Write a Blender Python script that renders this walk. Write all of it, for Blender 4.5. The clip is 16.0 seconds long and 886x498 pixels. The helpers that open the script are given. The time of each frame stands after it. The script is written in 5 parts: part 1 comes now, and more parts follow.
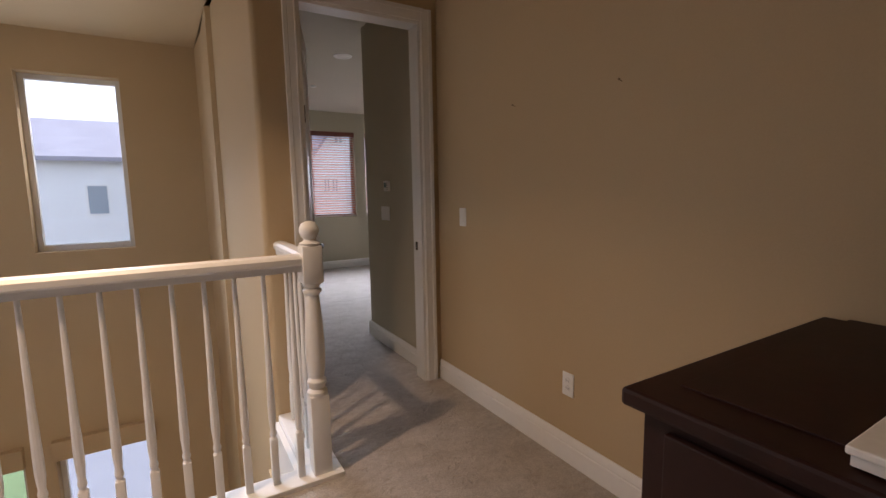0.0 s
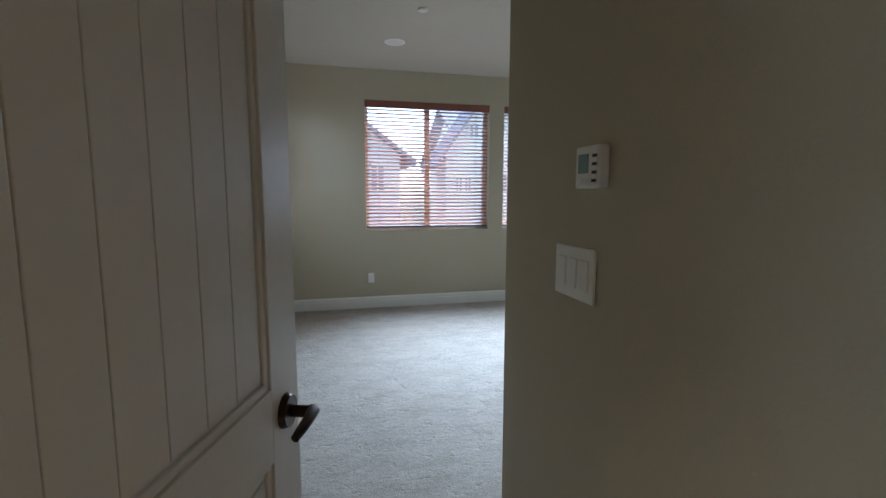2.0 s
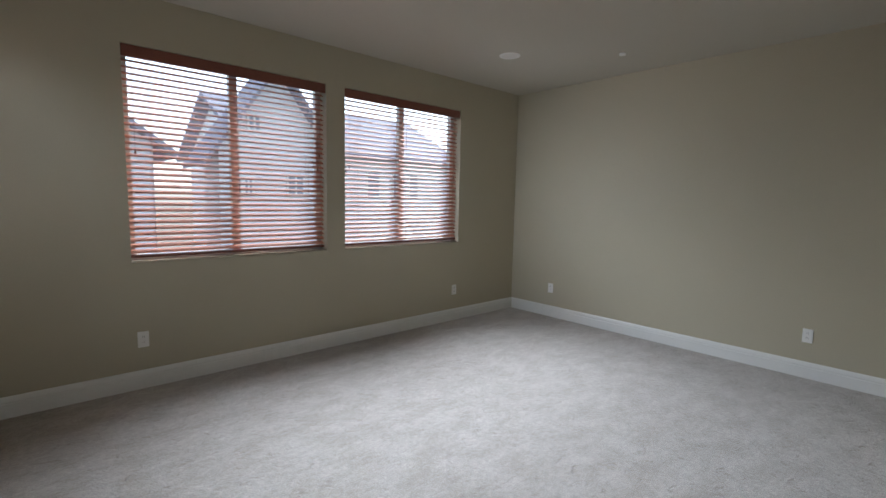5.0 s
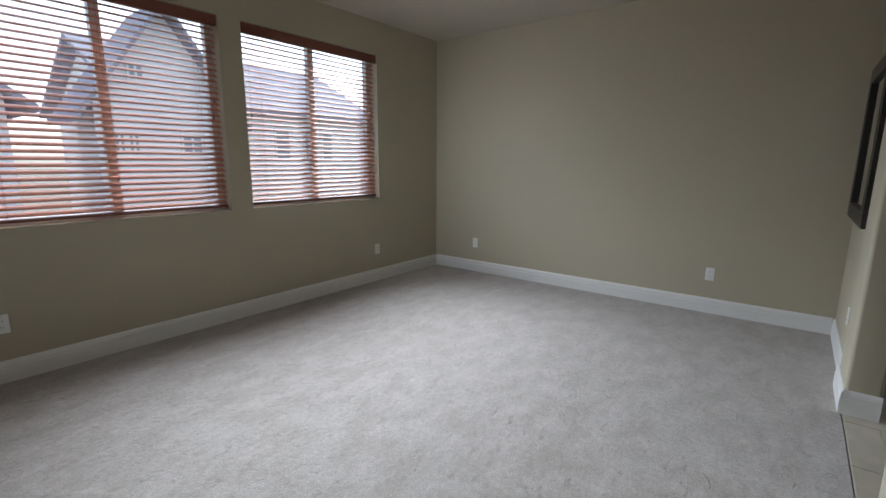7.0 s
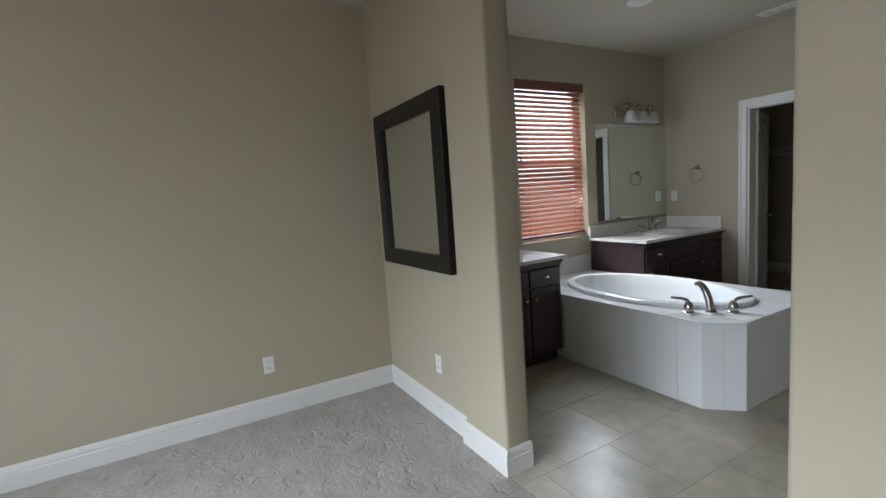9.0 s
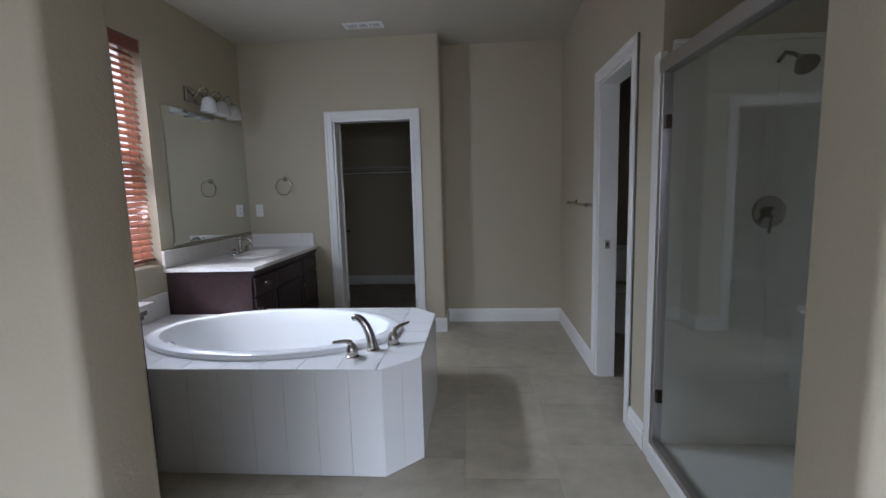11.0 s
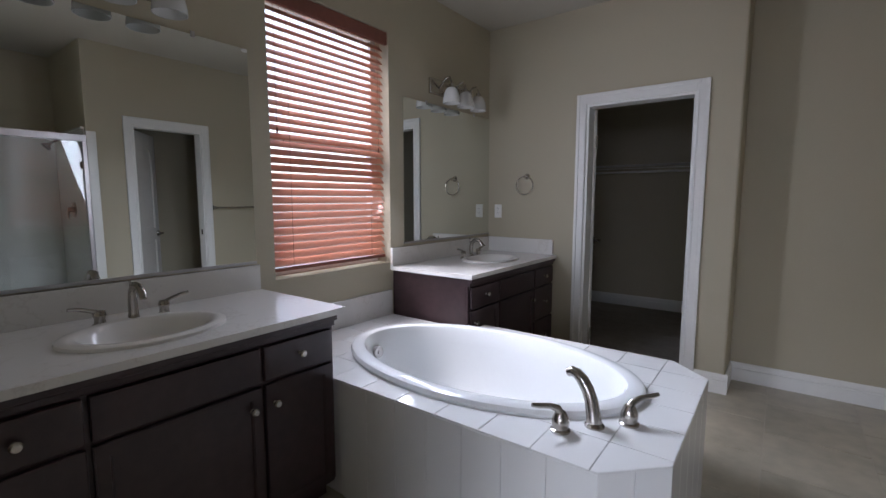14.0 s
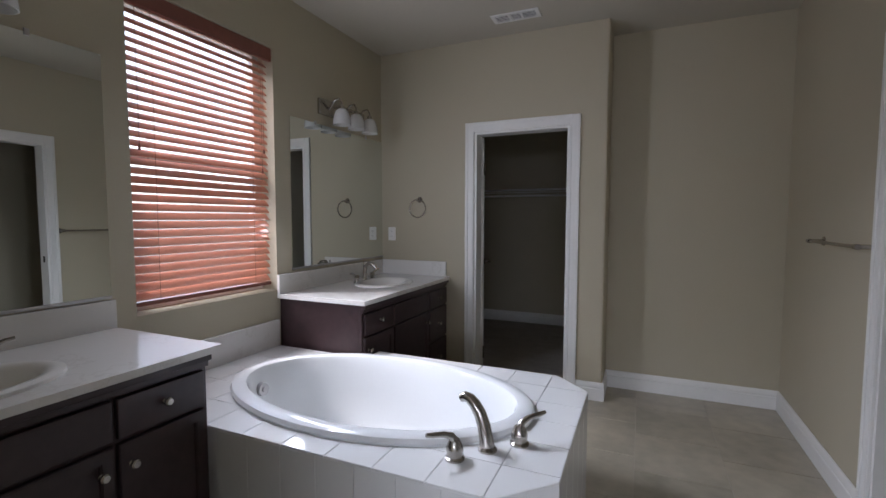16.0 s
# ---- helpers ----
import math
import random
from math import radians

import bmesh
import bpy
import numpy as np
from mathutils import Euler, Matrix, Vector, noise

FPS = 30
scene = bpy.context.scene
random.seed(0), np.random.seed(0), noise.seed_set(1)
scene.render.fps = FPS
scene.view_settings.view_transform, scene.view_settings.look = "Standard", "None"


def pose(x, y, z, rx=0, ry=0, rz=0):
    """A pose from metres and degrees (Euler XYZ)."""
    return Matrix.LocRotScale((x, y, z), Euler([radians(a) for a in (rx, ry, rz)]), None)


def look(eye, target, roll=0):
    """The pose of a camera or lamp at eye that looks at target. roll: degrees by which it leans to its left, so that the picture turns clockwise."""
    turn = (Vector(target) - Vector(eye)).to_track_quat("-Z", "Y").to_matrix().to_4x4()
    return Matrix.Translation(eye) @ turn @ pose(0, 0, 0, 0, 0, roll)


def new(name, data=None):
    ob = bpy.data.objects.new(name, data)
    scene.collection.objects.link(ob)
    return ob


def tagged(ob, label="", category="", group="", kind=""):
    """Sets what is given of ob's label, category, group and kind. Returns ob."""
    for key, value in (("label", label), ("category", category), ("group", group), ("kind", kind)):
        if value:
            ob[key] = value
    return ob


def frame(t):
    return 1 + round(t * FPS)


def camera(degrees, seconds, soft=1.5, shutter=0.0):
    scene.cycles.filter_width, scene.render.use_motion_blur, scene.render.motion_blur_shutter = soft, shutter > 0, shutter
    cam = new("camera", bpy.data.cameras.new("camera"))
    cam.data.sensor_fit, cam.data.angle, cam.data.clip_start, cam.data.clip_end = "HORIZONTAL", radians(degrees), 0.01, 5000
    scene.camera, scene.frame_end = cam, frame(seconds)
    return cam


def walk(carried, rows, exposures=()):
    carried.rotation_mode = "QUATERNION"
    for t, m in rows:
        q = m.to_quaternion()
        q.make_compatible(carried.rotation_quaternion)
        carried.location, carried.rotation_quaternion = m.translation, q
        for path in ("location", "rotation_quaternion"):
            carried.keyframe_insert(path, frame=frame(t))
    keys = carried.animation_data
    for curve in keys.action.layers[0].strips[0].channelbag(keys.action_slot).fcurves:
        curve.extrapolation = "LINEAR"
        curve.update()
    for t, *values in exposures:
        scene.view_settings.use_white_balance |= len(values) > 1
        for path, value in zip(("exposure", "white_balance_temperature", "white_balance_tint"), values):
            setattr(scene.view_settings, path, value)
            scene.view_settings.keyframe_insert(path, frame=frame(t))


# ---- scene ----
cam = camera(88.8, 16.0)
PATH = [
    (0, (-0.029, -1.654, 1.31), (0.978, 0.056, 1.064), -1.0),
    (0.5, (0.326, -0.983, 1.341), (1.272, 0.77, 1.165), 0.1),
    (1, (0.607, -0.364, 1.35), (1.508, 1.414, 1.18), -0.7),
    (1.5, (0.881, 0.272, 1.321), (1.549, 2.141, 1.077), 0.1),
    (2, (0.963, 0.946, 1.316), (1.431, 2.876, 1.085), 0.1),
    (2.5, (1.107, 1.609, 1.282), (1.366, 3.587, 1.133), -0.9),
    (3, (1.149, 1.988, 1.315), (1.498, 3.947, 1.117), 1.4),
    (3.5, (1.043, 2.305, 1.36), (2.152, 3.944, 1.068), -0.5),
    (3.7, (1.006, 2.368, 1.403), (2.389, 3.777, 1.079), 0.2),
    (5.8, (0.819, 2.509, 1.389), (2.102, 4.034, 1.219), 2.0),
    (6, (0.816, 2.524, 1.378), (2.071, 4.065, 1.154), 1.8),
    (6.5, (0.832, 2.558, 1.353), (2.187, 3.992, 1.022), 1.2),
    (7, (0.971, 2.642, 1.321), (2.523, 3.845, 0.942), 0.3),
    (7.5, (1.318, 2.871, 1.317), (3.043, 3.836, 1.013), -1.3),
    (7.7, (1.462, 3.011, 1.298), (3.277, 3.812, 1.047), -1.6),
    (8, (1.622, 3.233, 1.306), (3.555, 3.684, 1.062), -2.5),
    (8.2, (1.764, 3.374, 1.316), (3.738, 3.605, 1.089), -3.7),
    (8.5, (1.983, 3.517, 1.338), (3.965, 3.374, 1.113), -4.2),
    (9, (2.372, 3.546, 1.379), (4.1, 2.565, 1.151), -4.1),
    (9.5, (2.748, 3.519, 1.341), (3.808, 1.836, 1.134), -2.9),
    (9.7, (2.879, 3.479, 1.347), (3.713, 1.676, 1.115), -2.5),
    (11.8, (3.524, 2.5, 1.325), (3.632, 0.519, 1.072), -1.6),
    (12, (3.489, 2.391, 1.311), (3.863, 0.441, 1.067), -0.6),
    (12.5, (3.422, 2.224, 1.306), (4.186, 0.399, 1.015), 0.4),
    (13, (3.445, 2.195, 1.307), (4.319, 0.416, 1.038), 0.4),
    (13.5, (3.487, 2.21, 1.314), (4.513, 0.511, 1.07), 0.2),
    (14, (3.512, 2.211, 1.31), (4.703, 0.619, 1.092), 0.0),
    (14.5, (3.513, 2.211, 1.317), (4.749, 0.648, 1.143), 0.0),
    (15, (3.516, 2.204, 1.328), (4.631, 0.551, 1.176), 0.1),
    (15.5, (3.508, 2.185, 1.335), (4.456, 0.431, 1.186), 0.0),
    (16, (3.511, 2.172, 1.335), (4.314, 0.345, 1.204), 0.1),
]
EXPOSURES = [
    (0.0, 1.15, 6050, 20), (0.5, 1.45, 5800, 17), (1.0, 1.45, 5600, 14), (1.6, 1.45, 5100, 9), (2.1, 1.6, 5150, 4), (2.5, 1.4, 4600, 5), (3.2, 1.1, 4800, 7), (3.7, 0.95, 5300, 11), (5.8, 1.08, 5850, 10), (6.4, 1.13, 5850, 12), (7.0, 0.88, 5900, 11), (7.8, 0.84, 6000, 10), (8.5, 1.3, 5950, 11), (9.2, 1.32, 5900, 9), (9.7, 1.14, 5750, 8), (12.0, 1.5, 5600, 20), (13.5, 1.45, 5750, 19), (16.0, 1.4, 5900, 18),
]
walk(cam, [(t, look(e, p, r)) for t, e, p, r in PATH], EXPOSURES)

# ---- light ----
SUN_EL, SUN_AZ = 48.0, 60.0
world = bpy.data.worlds.new("world")
scene.world = world
world.use_nodes = True
wn, wl = world.node_tree.nodes, world.node_tree.links
wn.clear()
sky = wn.new("ShaderNodeTexSky")
sky.sky_type = "NISHITA"
sky.sun_disc = False
sky.sun_elevation = radians(SUN_EL)
sky.sun_rotation = radians(SUN_AZ)
sky.dust_density = 2.0
sky.air_density = 1.0
haze = wn.new("ShaderNodeHueSaturation")
haze.inputs["Saturation"].default_value = 0.45
haze.inputs["Value"].default_value = 1.5
bg = wn.new("ShaderNodeBackground")
bg.inputs["Strength"].default_value = 0.15
wo = wn.new("ShaderNodeOutputWorld")
wl.new(sky.outputs[0], haze.inputs["Color"])
wl.new(haze.outputs[0], bg.inputs["Color"])
wl.new(bg.outputs[0], wo.inputs["Surface"])
sun_data = bpy.data.lights.new("sun", "SUN")
sun_data.energy = 1.5
sun_data.angle = radians(14)
sun_data.color = (1.0, 0.96, 0.9)
sun = new("sun", sun_data)
sun.matrix_world = Matrix.Translation((0, 0, 20)) @ Euler((radians(90 - SUN_EL), 0, radians(180 - SUN_AZ))).to_matrix().to_4x4()



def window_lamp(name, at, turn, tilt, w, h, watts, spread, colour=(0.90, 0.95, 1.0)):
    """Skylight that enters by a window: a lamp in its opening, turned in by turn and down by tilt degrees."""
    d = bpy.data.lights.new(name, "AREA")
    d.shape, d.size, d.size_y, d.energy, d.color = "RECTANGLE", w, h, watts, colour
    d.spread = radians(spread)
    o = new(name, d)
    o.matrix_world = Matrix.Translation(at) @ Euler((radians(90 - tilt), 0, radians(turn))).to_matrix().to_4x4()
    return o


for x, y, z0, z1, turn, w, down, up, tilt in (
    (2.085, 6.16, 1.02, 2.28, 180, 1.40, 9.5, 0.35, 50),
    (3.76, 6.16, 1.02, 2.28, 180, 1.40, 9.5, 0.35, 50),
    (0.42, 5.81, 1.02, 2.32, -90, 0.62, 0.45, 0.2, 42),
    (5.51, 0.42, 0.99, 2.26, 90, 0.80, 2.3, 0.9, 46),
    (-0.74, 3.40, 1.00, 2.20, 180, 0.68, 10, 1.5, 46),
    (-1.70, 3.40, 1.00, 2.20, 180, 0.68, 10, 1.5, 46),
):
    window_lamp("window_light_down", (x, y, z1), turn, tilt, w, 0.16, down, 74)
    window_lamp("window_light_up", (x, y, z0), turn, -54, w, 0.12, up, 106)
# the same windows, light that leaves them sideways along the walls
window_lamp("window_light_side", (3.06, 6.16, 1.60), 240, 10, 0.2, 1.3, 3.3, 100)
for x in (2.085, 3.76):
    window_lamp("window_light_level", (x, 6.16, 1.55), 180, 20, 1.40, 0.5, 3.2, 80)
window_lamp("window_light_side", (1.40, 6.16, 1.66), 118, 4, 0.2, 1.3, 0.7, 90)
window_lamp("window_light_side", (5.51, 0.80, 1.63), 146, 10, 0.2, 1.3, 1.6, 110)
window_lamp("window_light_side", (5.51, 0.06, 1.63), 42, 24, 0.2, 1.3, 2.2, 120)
# added warm fill lamps in the unseen west wall, to brighten landing and stairwell
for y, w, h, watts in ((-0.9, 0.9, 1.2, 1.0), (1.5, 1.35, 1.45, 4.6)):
    window_lamp("foyer_fill_light", (-3.38, y, 1.65), -90, 8, w, h, watts, 160, (1.0, 0.88, 0.74))
# the lit recessed light over the landing, whose warm light throws the railing's shadow on the carpet
can = bpy.data.lights.new("landing_lamp", "AREA")
can.shape, can.size, can.energy, can.color = "DISK", 0.10, 10.5, (1.0, 0.70, 0.42)
can.spread = radians(116)
new("landing_lamp", can).location = (-0.67, -0.04, 2.725)


# ---- materials ----
def mat(name, base, rough=0.6, metal=0.0, bump=0.0, scale=60.0, vary=0.06, blotch=1.2, spec=0.5, second=None, per_piece=0.0):
    """A node material: base colour varied at two scales, fine relief by noise."""
    m = bpy.data.materials.new(name)
    m.use_nodes = True
    n, l = m.node_tree.nodes, m.node_tree.links
    p = n["Principled BSDF"]
    p.inputs["Roughness"].default_value = rough
    p.inputs["Metallic"].default_value = metal
    p.inputs["Specular IOR Level"].default_value = spec
    tc = n.new("ShaderNodeTexCoord")
    big = n.new("ShaderNodeTexNoise")
    big.inputs["Scale"].default_value = blotch
    big.inputs["Detail"].default_value = 4
    fine = n.new("ShaderNodeTexNoise")
    fine.inputs["Scale"].default_value = scale
    fine.inputs["Detail"].default_value = 5
    l.new(tc.outputs["Object"], big.inputs["Vector"])
    l.new(tc.outputs["Object"], fine.inputs["Vector"])
    add = n.new("ShaderNodeMath")
    add.operation = "ADD"
    l.new(big.outputs[0], add.inputs[0])
    l.new(fine.outputs[0], add.inputs[1])
    last = add
    if per_piece:
        info = n.new("ShaderNodeObjectInfo")
        mul = n.new("ShaderNodeMath")
        mul.operation = "MULTIPLY_ADD"
        l.new(info.outputs["Random"], mul.inputs[0])
        mul.inputs[1].default_value = per_piece
        l.new(add.outputs[0], mul.inputs[2])
        last = mul
    ramp = n.new("ShaderNodeMapRange")
    ramp.inputs[1].default_value = 0.6
    ramp.inputs[2].default_value = 1.4 + per_piece
    l.new(last.outputs[0], ramp.inputs[0])
    mix = n.new("ShaderNodeMix")
    mix.data_type = "RGBA"
    c0 = [c * (1 - vary) for c in base] + [1]
    c1 = [min(1, c * (1 + vary)) for c in base] + [1]
    if second:
        c1 = list(second) + [1]
    mix.inputs[6].default_value, mix.inputs[7].default_value = c0, c1
    l.new(ramp.outputs[0], mix.inputs[0])
    l.new(mix.outputs[2], p.inputs["Base Color"])
    if bump:
        b = n.new("ShaderNodeBump")
        b.inputs["Strength"].default_value = bump
        b.inputs["Distance"].default_value = 0.01
        l.new(fine.outputs[0], b.inputs["Height"])
        l.new(b.outputs[0], p.inputs["Normal"])
    return m


PAINT = mat("wall_paint", (0.478, 0.43, 0.318), 0.75, bump=0.10, scale=140, vary=0.03)
TAN = mat("tan_wall_paint", (0.50, 0.378, 0.222), 0.75, bump=0.10, scale=140, vary=0.03)
CEIL = mat("ceiling_paint", (0.50, 0.465, 0.39), 0.85, bump=0.12, scale=110, vary=0.03)
WHITE = mat("white_trim", (0.80, 0.79, 0.76), 0.42, bump=0.02, scale=30, vary=0.025)
DOORW = mat("door_paint", (0.74, 0.72, 0.68), 0.38, bump=0.04, scale=35, vary=0.03)
DARKW = mat("espresso_wood", (0.044, 0.025, 0.026), 0.35, bump=0.05, scale=25, vary=0.3, blotch=5)
MAHOG = mat("mahogany_wood", (0.022, 0.006, 0.004), 0.5, spec=0.25, bump=0.04, scale=25, vary=0.35, blotch=5)
BLACKF = mat("black_frame_wood", (0.010, 0.008, 0.007), 0.4, bump=0.05, scale=30, vary=0.2)
ACRYL = mat("white_acrylic", (0.84, 0.85, 0.85), 0.12, vary=0.01)
CERAM = mat("white_ceramic", (0.82, 0.80, 0.76), 0.12, vary=0.01)
TUBT = mat("white_glazed_tile", (0.80, 0.80, 0.79), 0.12, bump=0.01, scale=8, vary=0.02, per_piece=0.2)
GROUTW = mat("pale_grout", (0.80, 0.79, 0.78), 0.9, bump=0.1, scale=200)
FLOORT = mat("beige_stone_tile", (0.40, 0.36, 0.28), 0.30, bump=0.03, scale=11, vary=0.30, blotch=3.0, per_piece=0.3)
GROUT = mat("tan_grout", (0.47, 0.43, 0.36), 0.9, bump=0.1, scale=200)
NICKEL = mat("brushed_nickel", (0.43, 0.40, 0.365), 0.24, 1.0, bump=0.01, scale=300, vary=0.05)
CHROME = mat("chrome", (0.50, 0.48, 0.48), 0.34, 1.0, vary=0.02)
BRONZE = mat("dark_bronze", (0.06, 0.045, 0.035), 0.35, 0.9, vary=0.1)
# slat red-brown lightened so that the base colour carries the sky's glow
SLAT = mat("sky_brightened_slat_wood", (0.64, 0.30, 0.20), 0.40, bump=0.02, scale=40, vary=0.12, per_piece=0.2)
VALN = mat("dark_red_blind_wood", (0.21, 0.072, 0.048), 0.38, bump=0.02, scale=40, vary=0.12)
CORD = mat("brown_cord", (0.30, 0.13, 0.08), 0.8)
VINYL = mat("white_vinyl", (0.75, 0.74, 0.72), 0.4, vary=0.02)
PLATE = mat("white_plastic", (0.82, 0.81, 0.78), 0.35, vary=0.02)
# near-black that paints the shade inside slots, holes and the duct
SLOT = mat("slot_shade", (0.03, 0.03, 0.03), 0.6)
LCD = mat("grey_green_display", (0.20, 0.32, 0.32), 0.2)
SHELLW = mat("shower_surround", (0.80, 0.79, 0.75), 0.2, vary=0.02)
# stucco colours paled and greyed to paint in the bright haze outside
STUCCO = mat("hazed_grey_stucco", (0.74, 0.73, 0.75), 0.9, bump=0.3, scale=30)
STUCCO2 = mat("hazed_cream_stucco", (0.76, 0.75, 0.75), 0.9, bump=0.3, scale=30)
STUCCO3 = mat("hazed_white_stucco", (0.78, 0.78, 0.78), 0.9, bump=0.3, scale=30)
GRASS = mat("lawn_grass", (0.15, 0.22, 0.10), 0.9, bump=0.6, scale=40, vary=0.35)
CONC = mat("pale_concrete", (0.25, 0.26, 0.30), 0.9, bump=0.2, scale=40, vary=0.12)
ROOF = mat("grey_roof", (0.31, 0.30, 0.345), 0.9, bump=0.5, scale=14, vary=0.2)
DARKG = mat("house_window_glass", (0.30, 0.34, 0.38), 0.1)
GROUND = mat("dry_ground", (0.22, 0.20, 0.16), 0.95, bump=0.4, scale=5, vary=0.2)
SHADE = mat("frosted_glass_shade", (0.86, 0.86, 0.84), 0.25, vary=0.01)
SHADE.node_tree.nodes["Principled BSDF"].inputs["Transmission Weight"].default_value = 0.25
PAPER = mat("white_paper", (0.80, 0.79, 0.76), 0.9)
LENSW = mat("light_lens", (0.75, 0.74, 0.70), 0.5)


def quartz():
    m = mat("white_quartz", (0.76, 0.74, 0.71), 0.16, vary=0.02)
    n, l = m.node_tree.nodes, m.node_tree.links
    p = n["Principled BSDF"]
    src = p.inputs["Base Color"].links[0].from_socket
    tc = n.new("ShaderNodeTexCoord")
    warp = n.new("ShaderNodeTexNoise")
    warp.inputs["Scale"].default_value = 2.6
    warp.inputs["Detail"].default_value = 6
    warp.inputs["Roughness"].default_value = 0.62
    l.new(tc.outputs["Object"], warp.inputs["Vector"])
    sub = n.new("ShaderNodeMath")
    sub.operation = "SUBTRACT"
    sub.inputs[1].default_value = 0.5
    l.new(warp.outputs[0], sub.inputs[0])
    ab = n.new("ShaderNodeMath")
    ab.operation = "ABSOLUTE"
    l.new(sub.outputs[0], ab.inputs[0])
    mr = n.new("ShaderNodeMapRange")
    mr.inputs[1].default_value, mr.inputs[2].default_value = 0.0, 0.012
    mr.inputs[3].default_value, mr.inputs[4].default_value = 0.22, 0.0
    l.new(ab.outputs[0], mr.inputs[0])
    mix = n.new("ShaderNodeMix")
    mix.data_type = "RGBA"
    l.new(mr.outputs[0], mix.inputs[0])
    l.new(src, mix.inputs[6])
    mix.inputs[7].default_value = (0.42, 0.38, 0.33, 1)
    l.new(mix.outputs[2], p.inputs["Base Color"])
    return m


QUARTZ = quartz()


def carpet():
    m = bpy.data.materials.new("beige_carpet")
    m.use_nodes = True
    n, l = m.node_tree.nodes, m.node_tree.links
    p = n["Principled BSDF"]
    p.inputs["Roughness"].default_value = 0.95
    p.inputs["Specular IOR Level"].default_value = 0.1
    p.inputs["Sheen Weight"].default_value = 0.25
    tc = n.new("ShaderNodeTexCoord")

    def noise_tex(scale, detail, stretch=(1, 1, 1)):
        mp = n.new("ShaderNodeMapping")
        mp.inputs["Scale"].default_value = stretch
        t = n.new("ShaderNodeTexNoise")
        t.inputs["Scale"].default_value = scale
        t.inputs["Detail"].default_value = detail
        l.new(tc.outputs["Object"], mp.inputs["Vector"])
        l.new(mp.outputs[0], t.inputs["Vector"])
        return t

    def mapped(sock, a, b, c, d):
        r = n.new("ShaderNodeMapRange")
        for i, v in enumerate((a, b, c, d)):
            r.inputs[i + 1].default_value = v
        l.new(sock, r.inputs[0])
        return r.outputs[0]

    tread = noise_tex(4.6, 7, (1.0, 1.5, 1))
    tread.inputs["Roughness"].default_value = 0.7
    mid = noise_tex(34, 5)
    mid.inputs["Roughness"].default_value = 0.65
    tuft = noise_tex(150, 3)
    dent = noise_tex(12, 4, (1.0, 1.6, 1))
    dent.inputs["Distortion"].default_value = 0.8
    pressed = mapped(dent.outputs[0], 0.59, 0.69, 1.0, 0.0)
    pile = mapped(tread.outputs[0], 0.38, 0.62, 0.0, 1.0)
    mix = n.new("ShaderNodeMix")
    mix.data_type = "RGBA"
    mix.inputs[6].default_value = (0.39, 0.346, 0.302, 1)
    mix.inputs[7].default_value = (0.482, 0.445, 0.402, 1)
    # pressed dents also pull the pile tone darker: their shading put into the colour
    flat = n.new("ShaderNodeMath")
    flat.operation = "MULTIPLY"
    l.new(pile, flat.inputs[0])
    l.new(mapped(pressed, 0.0, 1.0, 0.25, 1.0), flat.inputs[1])
    l.new(flat.outputs[0], mix.inputs[0])
    shade = n.new("ShaderNodeMath")
    shade.operation = "MULTIPLY"
    l.new(mapped(tuft.outputs[0], 0.3, 0.7, 0.78, 1.17), shade.inputs[0])
    l.new(mapped(mid.outputs[0], 0.30, 0.65, 0.84, 1.08), shade.inputs[1])
    mix2 = n.new("ShaderNodeMix")
    mix2.data_type = "RGBA"
    mix2.blend_type = "MULTIPLY"
    mix2.inputs[0].default_value = 1.0
    l.new(mix.outputs[2], mix2.inputs[6])
    grey = n.new("ShaderNodeCombineColor")
    for i in range(3):
        l.new(shade.outputs[0], grey.inputs[i])
    l.new(grey.outputs[0], mix2.inputs[7])
    l.new(mix2.outputs[2], p.inputs["Base Color"])
    h1 = n.new("ShaderNodeMath")
    h1.operation = "MULTIPLY_ADD"
    l.new(mid.outputs[0], h1.inputs[0])
    h1.inputs[1].default_value = 1.6
    l.new(tuft.outputs[0], h1.inputs[2])
    h = n.new("ShaderNodeMath")
    h.operation = "MULTIPLY_ADD"
    l.new(tread.outputs[0], h.inputs[0])
    h.inputs[1].default_value = 2.5
    l.new(h1.outputs[0], h.inputs[2])
    h3 = n.new("ShaderNodeMath")
    h3.operation = "MULTIPLY_ADD"
    l.new(pressed, h3.inputs[0])
    h3.inputs[1].default_value = 2.2
    l.new(h.outputs[0], h3.inputs[2])
    b = n.new("ShaderNodeBump")
    b.inputs["Strength"].default_value = 0.45
    b.inputs["Distance"].default_value = 0.018
    l.new(h3.outputs[0], b.inputs["Height"])
    l.new(b.outputs[0], p.inputs["Normal"])
    return m


CARPET = carpet()


def plain(name, base, rough, metal=0.0):
    m = bpy.data.materials.new(name)
    m.use_nodes = True
    p = m.node_tree.nodes["Principled BSDF"]
    p.inputs["Base Color"].default_value = (*base, 1)
    p.inputs["Roughness"].default_value = rough
    p.inputs["Metallic"].default_value = metal
    return m


MIRROR = plain("mirror_glass", (0.80, 0.83, 0.81), 0.0, 1.0)


